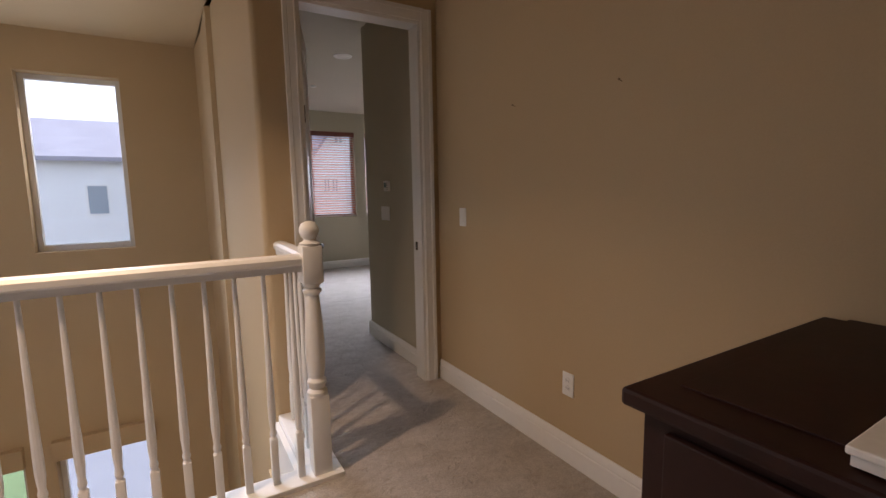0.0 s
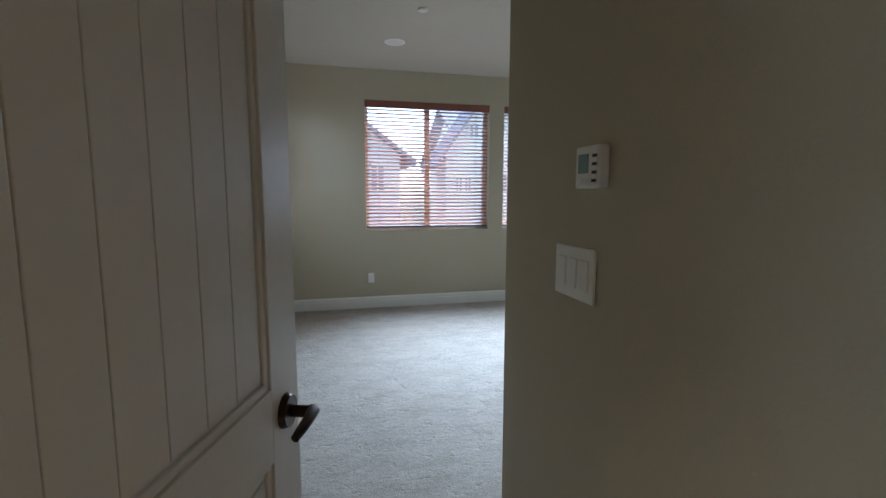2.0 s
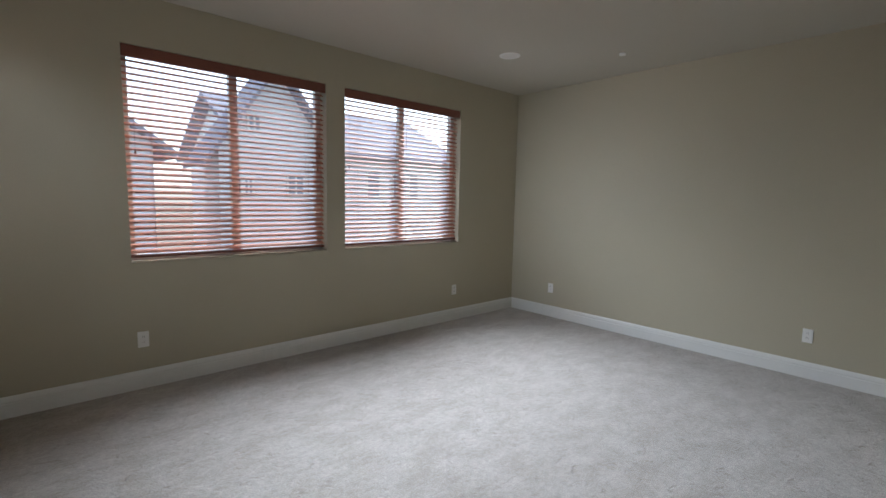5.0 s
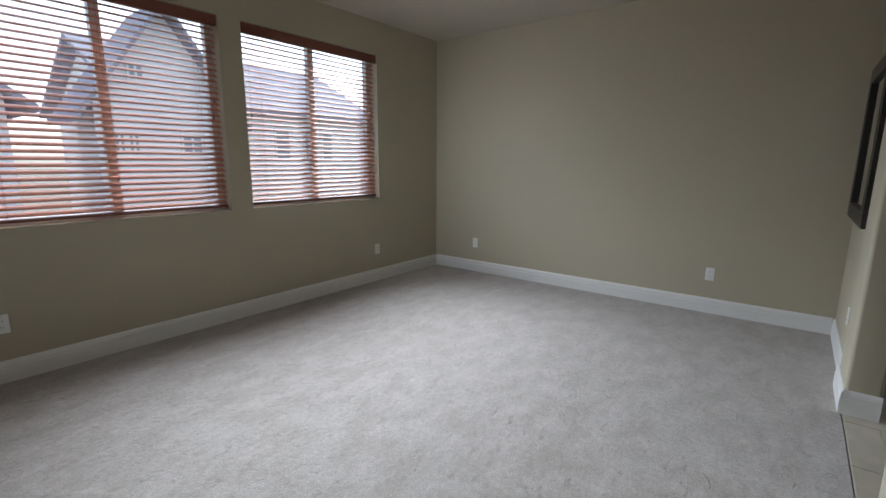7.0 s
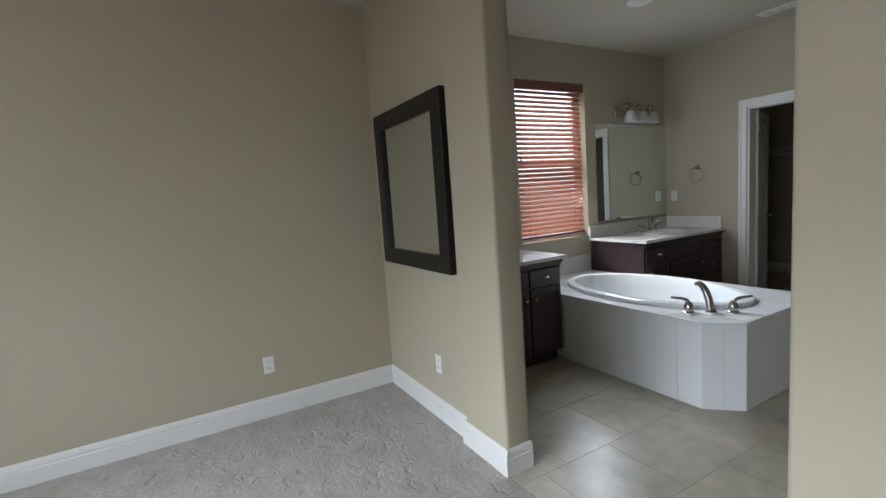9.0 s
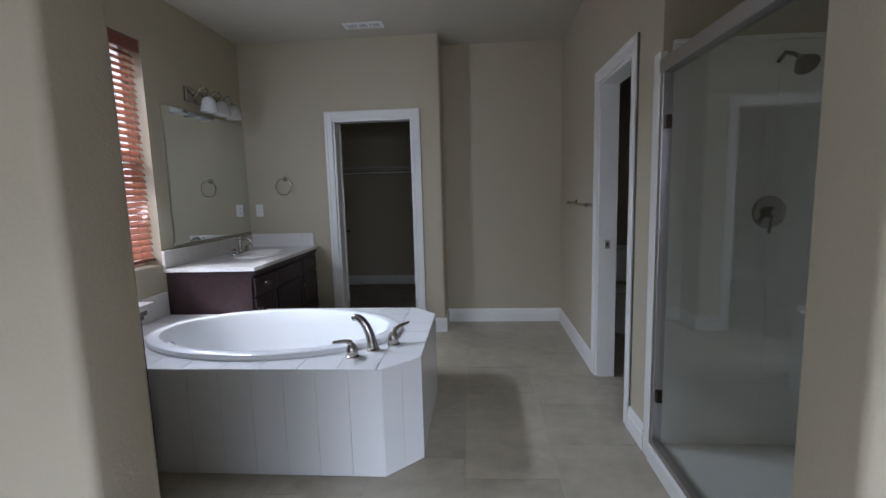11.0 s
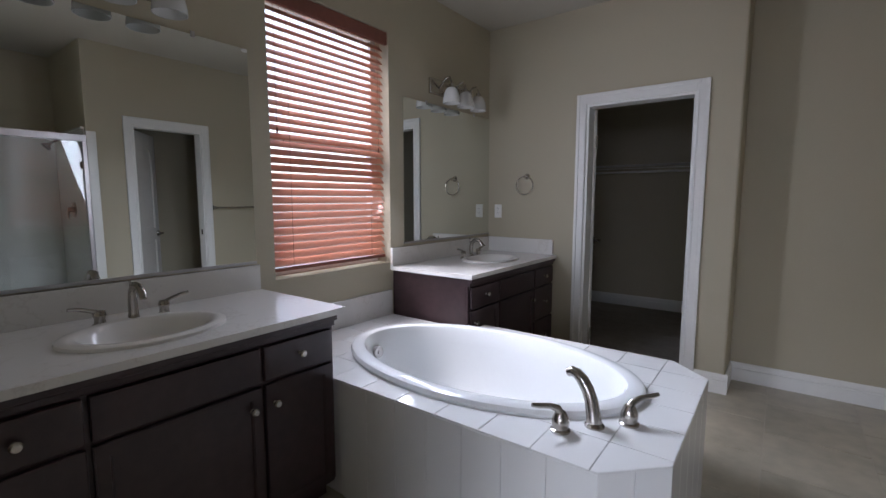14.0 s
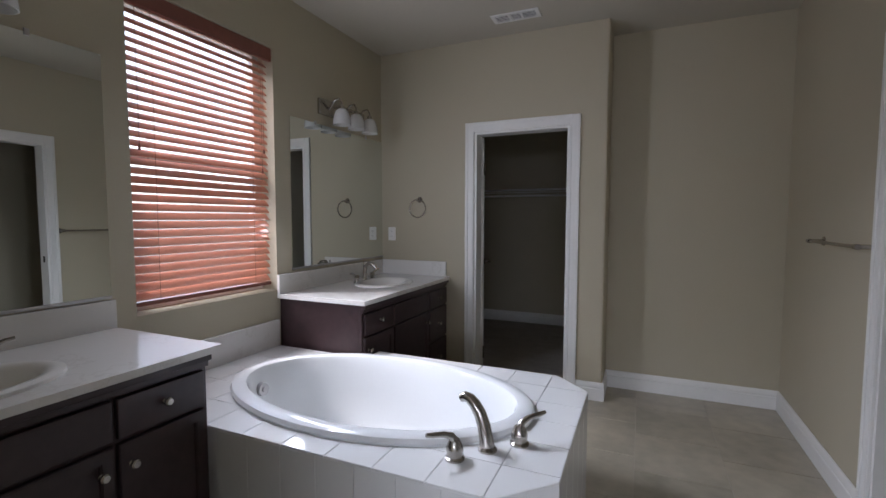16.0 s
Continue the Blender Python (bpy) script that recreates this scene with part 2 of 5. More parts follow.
def glass(name, tint=(0.95, 0.97, 0.97), gloss=0.04):
    m = bpy.data.materials.new(name)
    m.use_nodes = True
    n, l = m.node_tree.nodes, m.node_tree.links
    n.clear()
    tr = n.new("ShaderNodeBsdfTransparent")
    tr.inputs[0].default_value = (*tint, 1)
    gl = n.new("ShaderNodeBsdfGlossy")
    gl.inputs["Roughness"].default_value = 0.0
    lw = n.new("ShaderNodeLayerWeight")
    lw.inputs[0].default_value = 0.5
    pw = n.new("ShaderNodeMath")
    pw.operation = "POWER"
    pw.inputs[1].default_value = 5
    fr = n.new("ShaderNodeMath")
    fr.operation = "MULTIPLY_ADD"
    fr.inputs[1].default_value, fr.inputs[2].default_value = 0.9, gloss
    l.new(lw.outputs["Facing"], pw.inputs[0])
    l.new(pw.outputs[0], fr.inputs[0])
    mx = n.new("ShaderNodeMixShader")
    out = n.new("ShaderNodeOutputMaterial")
    l.new(fr.outputs[0], mx.inputs[0])
    l.new(tr.outputs[0], mx.inputs[1])
    l.new(gl.outputs[0], mx.inputs[2])
    l.new(mx.outputs[0], out.inputs[0])
    return m


GLASS = glass("window_glass")
SGLASS = glass("shower_glass", (0.94, 0.96, 0.955), 0.06)


# ---- mesh helpers ----
def box(bm, x0, x1, y0, y1, z0, z1, bev=0.0):
    r = bmesh.ops.create_cube(bm, size=1.0, matrix=Matrix.LocRotScale(((x0 + x1) / 2, (y0 + y1) / 2, (z0 + z1) / 2), None, (abs(x1 - x0), abs(y1 - y0), abs(z1 - z0))))
    if bev:
        es = list({e for v in r["verts"] for e in v.link_edges})
        bmesh.ops.bevel(bm, geom=es, offset=bev, segments=2, affect="EDGES", profile=0.5)
    return r["verts"]


def boxes(*dims, bev=0.0):
    bm = bmesh.new()
    for d in dims:
        b2 = bmesh.new()
        box(b2, *d, bev=bev)
        tmp = bpy.data.meshes.new("tmp")
        b2.to_mesh(tmp)
        b2.free()
        bm.from_mesh(tmp)
        bpy.data.meshes.remove(tmp)
    return bm


def cyl(bm, a, b, r0, r1=None, seg=16):
    a, b = Vector(a), Vector(b)
    d = b - a
    m = Matrix.Translation((a + b) / 2) @ d.to_track_quat("Z", "Y").to_matrix().to_4x4()
    bmesh.ops.create_cone(bm, cap_ends=True, segments=seg, radius1=r0, radius2=r0 if r1 is None else r1, depth=d.length, matrix=m)


def lathe(bm, prof, at=(0, 0, 0), seg=24, sx=1.0, sy=1.0, m=None):
    """Turns (radius, height) pairs about z. Ends with radius 0 are closed to a point."""
    rings = []
    m = m or Matrix.Translation(at)
    for r, h in prof:
        if r < 1e-6:
            rings.append([bm.verts.new(m @ Vector((0, 0, h)))])
        else:
            rings.append([bm.verts.new(m @ Vector((r * sx * math.cos(2 * math.pi * i / seg), r * sy * math.sin(2 * math.pi * i / seg), h))) for i in range(seg)])
    for p, q in zip(rings, rings[1:]):
        for i in range(seg):
            j = (i + 1) % seg
            vs = []
            for v in (p[i % len(p)], p[j % len(p)], q[j % len(q)], q[i % len(q)]):
                if v not in vs:
                    vs.append(v)
            if len(vs) > 2:
                bm.faces.new(vs)


def tube(bm, pts, radii, seg=12):
    """A round bar through the points."""
    pts = [Vector(p) for p in pts]
    rings = []
    up = Vector((0.13, 0.31, 0.94))
    for i, p in enumerate(pts):
        d = (pts[min(i + 1, len(pts) - 1)] - pts[max(i - 1, 0)]).normalized()
        u = d.cross(up)
        if u.length < 0.05:
            u = d.cross(Vector((1, 0, 0)))
        u.normalize()
        w = d.cross(u)
        r = radii[i] if isinstance(radii, (list, tuple)) else radii
        rings.append([bm.verts.new(p + r * (u * math.cos(2 * math.pi * k / seg) + w * math.sin(2 * math.pi * k / seg))) for k in range(seg)])
    for p, q in zip(rings, rings[1:]):
        for k in range(seg):
            bm.faces.new((p[k], p[(k + 1) % seg], q[(k + 1) % seg], q[k]))
    bm.faces.new(rings[0])
    bm.faces.new(rings[-1])


def prism(bm, poly, z0, z1):
    lo = [bm.verts.new((x, y, z0)) for x, y in poly]
    hi = [bm.verts.new((x, y, z1)) for x, y in poly]
    n = len(poly)
    for i in range(n):
        bm.faces.new((lo[i], lo[(i + 1) % n], hi[(i + 1) % n], hi[i]))
    bm.faces.new(lo)
    bm.faces.new(hi)


def finish(bm, name, material, smooth=False):
    bmesh.ops.recalc_face_normals(bm, faces=bm.faces)
    me = bpy.data.meshes.new(name)
    bm.to_mesh(me)
    bm.free()
    me.materials.append(material)
    if smooth:
        for p in me.polygons:
            p.use_smooth = True
        me.set_sharp_from_angle(angle=radians(35))
    return me


def part(name, bm, material, parent=None, label="", smooth=False):
    """Links a bmesh (or a ready mesh) as one object under parent."""
    me = bm if isinstance(bm, bpy.types.Mesh) else finish(bm, name, material, smooth)
    ob = new(name, me)
    if parent:
        ob.parent = parent
    if label:
        ob["label"] = label
    return ob


def thing(name, label, category, at=(0, 0, 0), group="", kind=""):
    ob = new(name)
    ob.empty_display_size = 0.1
    ob.location = at
    bpy.context.view_layer.update()
    return tagged(ob, label, category, group, kind)


def structure(name, bm, material, label="", category="", smooth=False):
    return tagged(part(name, bm, material, None, "", smooth), label or name.replace("_", " "), category or name.split("_")[0], kind="structure")


# ---- plan ----
CH = 2.74                      # ceiling height
XW, XE, YN, YS = 0.31, 5.51, 6.27, 2.31   # bedroom faces
YM = YS - 0.03                 # face of the wall that carries the mirror
XB = 5.62                      # bathroom east face
YC = -1.28                     # closet wall face
YR = -1.62                     # recess wall face
XT = 2.60                      # bathroom west wall face
XV = 1.48                      # vestibule east face
XL = 1.53                      # landing east face
YD = 1.04                      # landing face of the door wall
YST = 3.50                     # stairwell north face
BH = 0.135                     # baseboard height
W1 = (1.335, 2.835, 0.92, 2.405)
W2 = (3.02, 4.50, 0.92, 2.405)
WW = (5.46, 6.16, 0.91, 2.46)  # west window, along y
WB = (-0.015, 0.86, 0.887, 2.38)   # bath window, along y
WS = (-1.10, -0.375, 0.85, 2.39)  # stair window
WSL = (-1.14, -0.375, -2.55, -1.03)
D_IN = (0.635, 1.41, 2.40)    # entry door opening
D_CL = (4.013, 4.753, 2.025)     # closet door opening (x)
D_TO = (-0.235, 0.425, 2.03)   # toilet door opening (y)


def wall_mesh(axis, a0, a1, t0, t1, z0, z1, holes=()):
    """A wall that runs along axis from a0 to a1, t0 to t1 thick, with holes (b0, b1, z0, z1) through it."""
    bm = bmesh.new()

    def put(b0, b1, c0, c1):
        if b1 - b0 < 1e-4 or c1 - c0 < 1e-4:
            return
        if axis == "x":
            box(bm, b0, b1, t0, t1, c0, c1)
        else:
            box(bm, t0, t1, b0, b1, c0, c1)

    spots = sorted(holes)
    here = a0
    for b0, b1, c0, c1 in spots:
        put(here, b0, z0, z1)
        put(b0, b1, z0, c0)
        put(b0, b1, c1, z1)
        here = b1
    put(here, a1, z0, z1)
    bmesh.ops.remove_doubles(bm, verts=bm.verts, dist=1e-5)
    return bm


def round_corners(bm, spots, r=0.018):
    es = [e for e in bm.edges if all(any(abs(v.co.x - x) < 1e-3 and abs(v.co.y - y) < 1e-3 for x, y in spots) for v in e.verts) and abs(e.verts[0].co.z - e.verts[1].co.z) > 0.1]
    bmesh.ops.bevel(bm, geom=es, offset=r, segments=5, affect="EDGES", profile=0.5)


def wall(name, *args, material=None, rounded=()):
    bm = wall_mesh(*args)
    if rounded:
        round_corners(bm, rounded)
    return structure(name, bm, material or PAINT, "beige painted drywall wall", "wall", bool(rounded))


wall("wall_north", "x", XW - 0.2, XE + 0.2, YN, YN + 0.2, -0.3, CH, [(*W1,), (*W2,)])
wall("wall_west", "y", YST + 0.2, YN, XW - 0.2, XW, -0.3, CH, [(*WW,)])
wall("wall_west_entry", "y", 2.35, YST + 0.2, XW - 0.03, XW, 0, CH)
wall("wall_east", "y", YM, YN, XE, XE + 0.2, -0.3, CH)
wall("wall_mirror_side", "x", 4.43, XE + 0.31, 2.16, YM, 0, CH)
wall("wall_mirror_end", "x", 4.06, 4.43, 2.16, YS, 0, CH, rounded=[(4.06, YS), (4.06, 2.16), (4.43, YS)])
wall("wall_bath_east", "y", -3.7, 2.16, XB, XB + 0.2, -0.3, CH, [(*WB,)])
wall("wall_closet", "x", 3.75, XB, YC - 0.12, YC, 0, CH, [(D_CL[0], D_CL[1], 0, D_CL[2])], rounded=[(3.75, YC)])
wall("wall_recess_side", "y", YR, YC - 0.12, 3.75, 3.87, 0, CH)
wall("wall_recess", "x", XT - 0.12, 3.87, YR - 0.12, YR, 0, CH)
wall("wall_closet_back", "x", 3.63, XB, -3.7, -3.58, 0, CH)
wall("wall_closet_west", "y", -3.58, YR - 0.12, 3.63, 3.75, 0, CH)
wall("wall_toilet_door", "y", YR, 0.79, XT - 0.12, XT, 0, CH, [(D_TO[0], D_TO[1], 0, D_TO[2])])
wall("wall_shower_south", "x", XL + 0.12, XT - 0.12, 0.67, 0.79, 0, CH)
wall("wall_toilet_south", "x", XL + 0.12, XT - 0.12, YR - 0.24, YR - 0.12, 0, CH)
wall("wall_vestibule_east", "y", YD + 0.12, YS - 0.17, XV, XV + 0.12, 0, CH)
wall("wall_bedroom_south", "x", XV, 2.55, YS - 0.17, YS - 0.045, 0, CH, rounded=[(XV, YS - 0.045)])
wall("wall_bath_jamb", "x", 2.55, 2.89, YS - 0.15, YS, 0, CH, rounded=[(2.89, YS), (2.89, YS - 0.15), (2.55, YS)])
wall("wall_bath_northwest", "y", 1.98, YS - 0.15, XT - 0.12, XT, 0, CH)
wall("wall_entry", "x", 0.42, XL + 0.07, YD, YD + 0.12, 0, CH, [(D_IN[0], D_IN[1], 0, D_IN[2])], material=TAN)
wall("wall_landing_east", "y", -4.6, YD, XL, XL + 0.07, -0.3, CH, material=TAN)
wall("wall_bath_west", "y", YR - 0.24, YS - 0.17, XL + 0.07, XL + 0.12, -0.3, CH)
wall("wall_landing_south", "x", -3.4, XL + 0.12, -4.72, -4.6, -3.0, CH, material=TAN)
# the two openings in this unseen wall are added for the foyer fill lamps
wall("wall_stair_west", "y", -4.6, YST + 0.2, -3.52, -3.4, -3.0, CH, [(-1.6, -0.2, 0.9, 2.4), (0.8, 2.2, 0.9, 2.4)], material=TAN)
wall("wall_stair_lower", "x", -3.4, 0.32, YST, YST + 0.2, -3.0, -0.3, [(*WSL,), (-2.12, -1.355, *WSL[2:])], material=TAN)
wall("wall_stair_north", "x", -3.4, 0.25, YST, YST + 0.2, -0.3, CH, [(*WS,), (-2.06, -1.33, WS[2], WS[3])], material=TAN)
bm = bmesh.new()
prism(bm, [(0.39, YD), (0.42, YD), (0.42, YD + 0.12), (0.50, YD + 0.12), (0.50, 2.3), (XW - 0.031, 2.35), (XW - 0.031, YST + 0.2), (0.25, YST + 0.2), (0.25, YST)], -3.0, CH)
round_corners(bm, [(0.39, YD)], 0.03)
structure("wall_stair_east", bm, TAN, "beige painted stairwell wall with rounded corner", "wall")

# ceilings
structure("ceiling", boxes((XW, XE, YS - 0.3, YN, CH, CH + 0.12)), CEIL, "beige painted bedroom ceiling")
structure("ceiling_bath", boxes((XL + 0.12, XB, -3.7, YS - 0.3, CH, CH + 0.12)), CEIL, "beige painted bathroom ceiling", "ceiling")
structure("ceiling_landing", boxes((-3.4, XL, -4.6, YD + 0.12, CH, CH + 0.12), (-3.4, 0.38, YD + 0.12, YST, CH, CH + 0.12), (0.38, XV, YD + 0.12, YS - 0.3, CH, CH + 0.12)), TAN, "tan landing ceiling", "ceiling")

# floors
bm = bmesh.new()
prism(bm, [(XW, YN), (XW, YS), (0.39, YS), (0.39, YD + 0.02), (XV, YD + 0.02), (XV, YS - 0.044), (2.55, YS - 0.044), (2.55, YS - 0.02), (2.89, YS - 0.02), (2.89, YS), (4.43, YS), (4.43, YM), (XE, YM), (XE, YN)], -0.3, 0.0)
structure("floor_bedroom", bm, CARPET, "beige cut-pile carpet with footprints", "carpet floor")
structure("floor_landing", boxes((0.45, XL, -4.6, YD + 0.02, -0.3, 0.0), (-3.4, 0.45, -4.6, 0.36, -0.3, 0.0)), CARPET, "beige landing carpet", "carpet floor")
structure("floor_closet", boxes((3.75, XB, -3.58, YC - 0.06, -0.3, 0.0)), CARPET, "beige closet carpet", "carpet floor")
structure("floor_bath", boxes((XT - 0.12, XB, YR, YS - 0.005, -0.3, -0.0022)), GROUT, "beige stone tile floor with tan grout", "tile floor")
structure("floor_toilet", boxes((XL + 0.12, XT - 0.12, YR - 0.12, 0.67, -0.3, -0.002)), FLOORT, "beige tile toilet floor", "tile floor")
structure("floor_below", boxes((-3.4, 0.2, -4.6, YST, -3.1, -3.0)), CARPET, "beige carpet of the lower floor", "carpet floor")
wall("wall_below_landing", "x", -3.4, 0.45, 0.24, 0.36, -3.0, -0.3, material=TAN)
wall("wall_below_east", "y", 0.36, YD, 0.33, 0.45, -3.0, -0.3, material=TAN)
structure("ground", boxes((-300, 300, -300, 300, -3.5, -3.15)), GROUND, "dry ground outside", "ground")

structure("lawn", boxes((-9.0, -2.25, 4.6, 10.5, -3.15, -3.11)), GRASS, "green lawn beside the house", "lawn")
structure("patio", boxes((-2.2, 3.0, 4.6, 10.5, -3.15, -3.12)), CONC, "pale concrete patio beside the house", "pavement")


# ---- trim ----
def baseboard(a, b, side):
    """A baseboard along the floor from a to b; side: the unit direction into the room."""
    a, b, s = Vector((*a, 0)), Vector((*b, 0)), Vector((*side, 0))
    prof = [(0, 0), (0.016, 0), (0.016, 0.088), (0.012, 0.092), (0.012, 0.098), (0.015, 0.102), (0.012, 0.120), (0.006, BH), (0, BH)]
    bm = bmesh.new()
    ends = [[bm.verts.new(p + s * d + Vector((0, 0, h))) for d, h in prof] for p in (a, b)]
    for i in range(len(prof)):
        j = (i + 1) % len(prof)
        bm.faces.new((ends[0][i], ends[0][j], ends[1][j], ends[1][i]))
    bm.faces.new(ends[0])
    bm.faces.new(ends[1])
    return structure("baseboard", bm, WHITE, "white painted moulded baseboard", "baseboard")


for a, b, s in (
    ((XW, YN), (XE, YN), (0, -1)), ((XW, 2.4), (XW, YN - 0.016), (1, 0)), ((XE, YM + 0.016), (XE, YN - 0.016), (-1, 0)),
    ((4.044, YS), (4.446, YS), (0, 1)), ((4.43, YM), (4.43, YS), (1, 0)), ((4.43, YM), (XE, YM), (0, 1)), ((4.06, 2.16), (4.06, YS), (-1, 0)),
    ((XV, YD + 0.14), (XV, YS - 0.045), (-1, 0)), ((XV - 0.016, YS - 0.045), (2.55, YS - 0.045), (0, 1)), ((2.55, YS), (2.906, YS), (0, 1)), ((2.89, YS - 0.15), (2.89, YS), (1, 0)),
    ((XL, -4.6), (XL, YD), (-1, 0)),
    ((XT, YR), (3.75, YR), (0, 1)), ((XT, YR + 0.016), (XT, -0.30), (1, 0)), ((XT, 0.49), (XT, 0.72), (1, 0)),
    ((3.734, YC), (3.937, YC), (0, 1)), ((3.75, YR + 0.016), (3.75, YC), (-1, 0)), ((4.829, YC), (5.0, YC), (0, 1)),
    ((3.75, -3.58), (XB, -3.58), (0, 1)), ((XB, -3.56), (XB, YC - 0.12), (-1, 0)), ((3.75, -3.56), (3.75, YC - 0.12), (1, 0)),
    ((1.65, YR - 0.12), (XT - 0.12, YR - 0.12), (0, 1)), ((1.65, YR - 0.1), (1.65, 0.67), (1, 0)), ((0.50, YD + 0.14), (0.50, 2.3), (1, 0)),
):
    baseboard(a, b, s)


def casing(axis, lo, hi, top, face, out, w=0.075, d=0.02):
    """Door casing round an opening on the wall face; out: +1 or -1 along the other axis."""
    bm = bmesh.new()

    def bar(b0, b1, z0, z1, t):
        f0, f1 = sorted((face, face + out * t))
        if axis == "x":
            box(bm, b0, b1, f0, f1, z0, z1, 0.003)
        else:
            box(bm, f0, f1, b0, b1, z0, z1, 0.003)

    for s, e in ((lo, -1), (hi, 1)):
        bar(*sorted((s, s + e * w)), 0, top + w, d * 0.7)
        bar(*sorted((s + e * w * 0.68, s + e * w)), 0, top + w, d)
        bar(*sorted((s + e * 0.004, s + e * 0.016)), 0, top + 0.004, d * 0.9)
    bar(lo, hi, top, top + w, d * 0.7)
    bar(lo - w * 0.3, hi + w * 0.3, top + w * 0.68, top + w, d * 0.98)
    return structure("trim", bm, WHITE, "white painted door casing", "door casing")


def jamb(axis, lo, hi, top, t0, t1):
    bm = bmesh.new()
    for b0, b1, z0, z1 in ((lo, lo + 0.018, 0, top), (hi - 0.018, hi, 0, top), (lo + 0.018, hi - 0.018, top - 0.018, top)):
        if axis == "x":
            box(bm, b0, b1, t0 - 0.001, t1 + 0.001, z0, z1)
        else:
            box(bm, t0 - 0.001, t1 + 0.001, b0, b1, z0, z1)
    return structure("trim", bm, WHITE, "white painted door jamb", "door jamb")


casing("x", D_IN[0], D_IN[1], D_IN[2], YD, -1, w=0.078)
casing("x", D_IN[0], D_IN[1], D_IN[2], YD + 0.12, 1, w=0.09)
jamb("x", D_IN[0], D_IN[1], D_IN[2], YD, YD + 0.12)
casing("x", D_CL[0], D_CL[1], D_CL[2], YC, 1)
jamb("x", D_CL[0], D_CL[1], D_CL[2], YC - 0.12, YC)
casing("y", D_TO[0], D_TO[1], D_TO[2], XT, 1)
jamb("y", D_TO[0], D_TO[1], D_TO[2], XT - 0.12, XT)


def lever(parent, x, z, y, out, metal):
    bm = bmesh.new()
    cyl(bm, (x, y, z), (x, y + out * 0.012, z), 0.032, 0.028, 20)
    cyl(bm, (x, y + out * 0.012, z), (x, y + out * 0.05, z), 0.011, 0.011, 12)
    tube(bm, [(x + 0.005, y + out * 0.05, z), (x - 0.025, y + out * 0.056, z + 0.003), (x - 0.055, y + out * 0.054, z - 0.002), (x - 0.08, y + out * 0.05, z - 0.008)], [0.012, 0.010, 0.009, 0.007])
    return part("handle", bm, metal, parent, "dark metal lever handle", True)


def door(name, label, w, h, m, lever_z=0.93, metal=None):
    """A plank-panel door: hinge line at the origin, leaf along +x, 35 mm thick about y = 0."""
    metal = metal or BRONZE
    d = tagged(new(name), label, "door", kind="structure")
    d.matrix_world = m
    st, t = 0.115, 0.0175
    mid = 0.86
    pan = [(0.20, mid), (mid + 0.13, h - 0.13)]
    bm = bmesh.new()
    box(bm, 0.003, st, -t, t, 0.008, h, 0.002)
    box(bm, w - st, w - 0.003, -t, t, 0.008, h, 0.002)
    box(bm, st, w - st, -t, t, 0.008, pan[0][0], 0.001)
    box(bm, st, w - st, -t, t, pan[0][1], pan[1][0], 0.001)
    box(bm, st, w - st, -0.006, 0.006, pan[0][0], pan[0][1])
    box(bm, st, w - st, -0.006, 0.006, pan[1][0], h - 0.05)
    # arched top rail
    n = 12
    cols = [(st + (w - 2 * st) * i / n, pan[1][1] - 0.10 * abs(2 * i / n - 1) ** 2) for i in range(n + 1)]
    low = [[bm.verts.new((x, y, z)) for x, z in cols] for y in (-t, t)]
    top = [[bm.verts.new((x, y, h)) for x, z in cols] for y in (-t, t)]
    for i in range(n):
        bm.faces.new((low[0][i], low[0][i + 1], top[0][i + 1], top[0][i]))
        bm.faces.new((low[1][i], low[1][i + 1], top[1][i + 1], top[1][i]))
        bm.faces.new((low[0][i], low[0][i + 1], low[1][i + 1], low[1][i]))
        bm.faces.new((top[0][i], top[0][i + 1], top[1][i + 1], top[1][i]))
    # sloped panel moulding
    for z0, z1 in pan:
        for y in (-1, 1):
            for x0, x1, c0, c1 in ((st, st + 0.014, z0, z1), (w - st - 0.014, w - st, z0, z1), (st, w - st, z0, z0 + 0.014)):
                box(bm, x0, x1, y * 0.004 if y > 0 else -0.013, 0.013 if y > 0 else -0.004, c0, c1, 0.003)
    part("leaf", bm, DOORW, d)
    inner = (w - 2 * st - 0.04) / 6
    for pi, (z0, z1) in enumerate(pan):
        me = None
        for k in range(6):
            if me is None:
                b2 = bmesh.new()
                box(b2, 0.0008, inner - 0.0008, -0.010, 0.010, z0 + 0.02, z1 - 0.02 - (0.09 if pi else 0), 0.0016)
                me = finish(b2, "plank", DOORW)
            p = part("plank", me, DOORW, d)
            p.location = (st + 0.02 + k * inner, 0, 0)
    for s in (-1, 1):
        lever(d, w - 0.065, lever_z, s * t, s, metal)
    for z in ((0.31, 1.05, 1.79) if h > 2.2 else (0.22, h - 0.25)):
        bm = boxes((-0.03, 0.018, -t - 0.003, -t + 0.0, z - 0.045, z + 0.045), bev=0.001)
        cyl(bm, (-0.008, -t - 0.006, z - 0.05), (-0.008, -t - 0.006, z + 0.05), 0.007)
        part("hinge", bm, metal, d, "metal butt hinge")
    return d


door("door_1", "white plank-panel entry door standing open", 0.715, 2.375, pose(D_IN[0] + 0.022, YD + 0.118, 0, 0, 0, 72.5))
door("door_2", "white plank-panel closet door standing open", 0.70, 2.0, pose(D_CL[1] - 0.021, YC - 0.118, 0, 0, 0, -72), metal=NICKEL)
door("door_3", "white plank-panel toilet door standing open", 0.62, 2.005, pose(XT - 0.118, D_TO[1] - 0.021, 0, 0, 0, 218), metal=NICKEL)


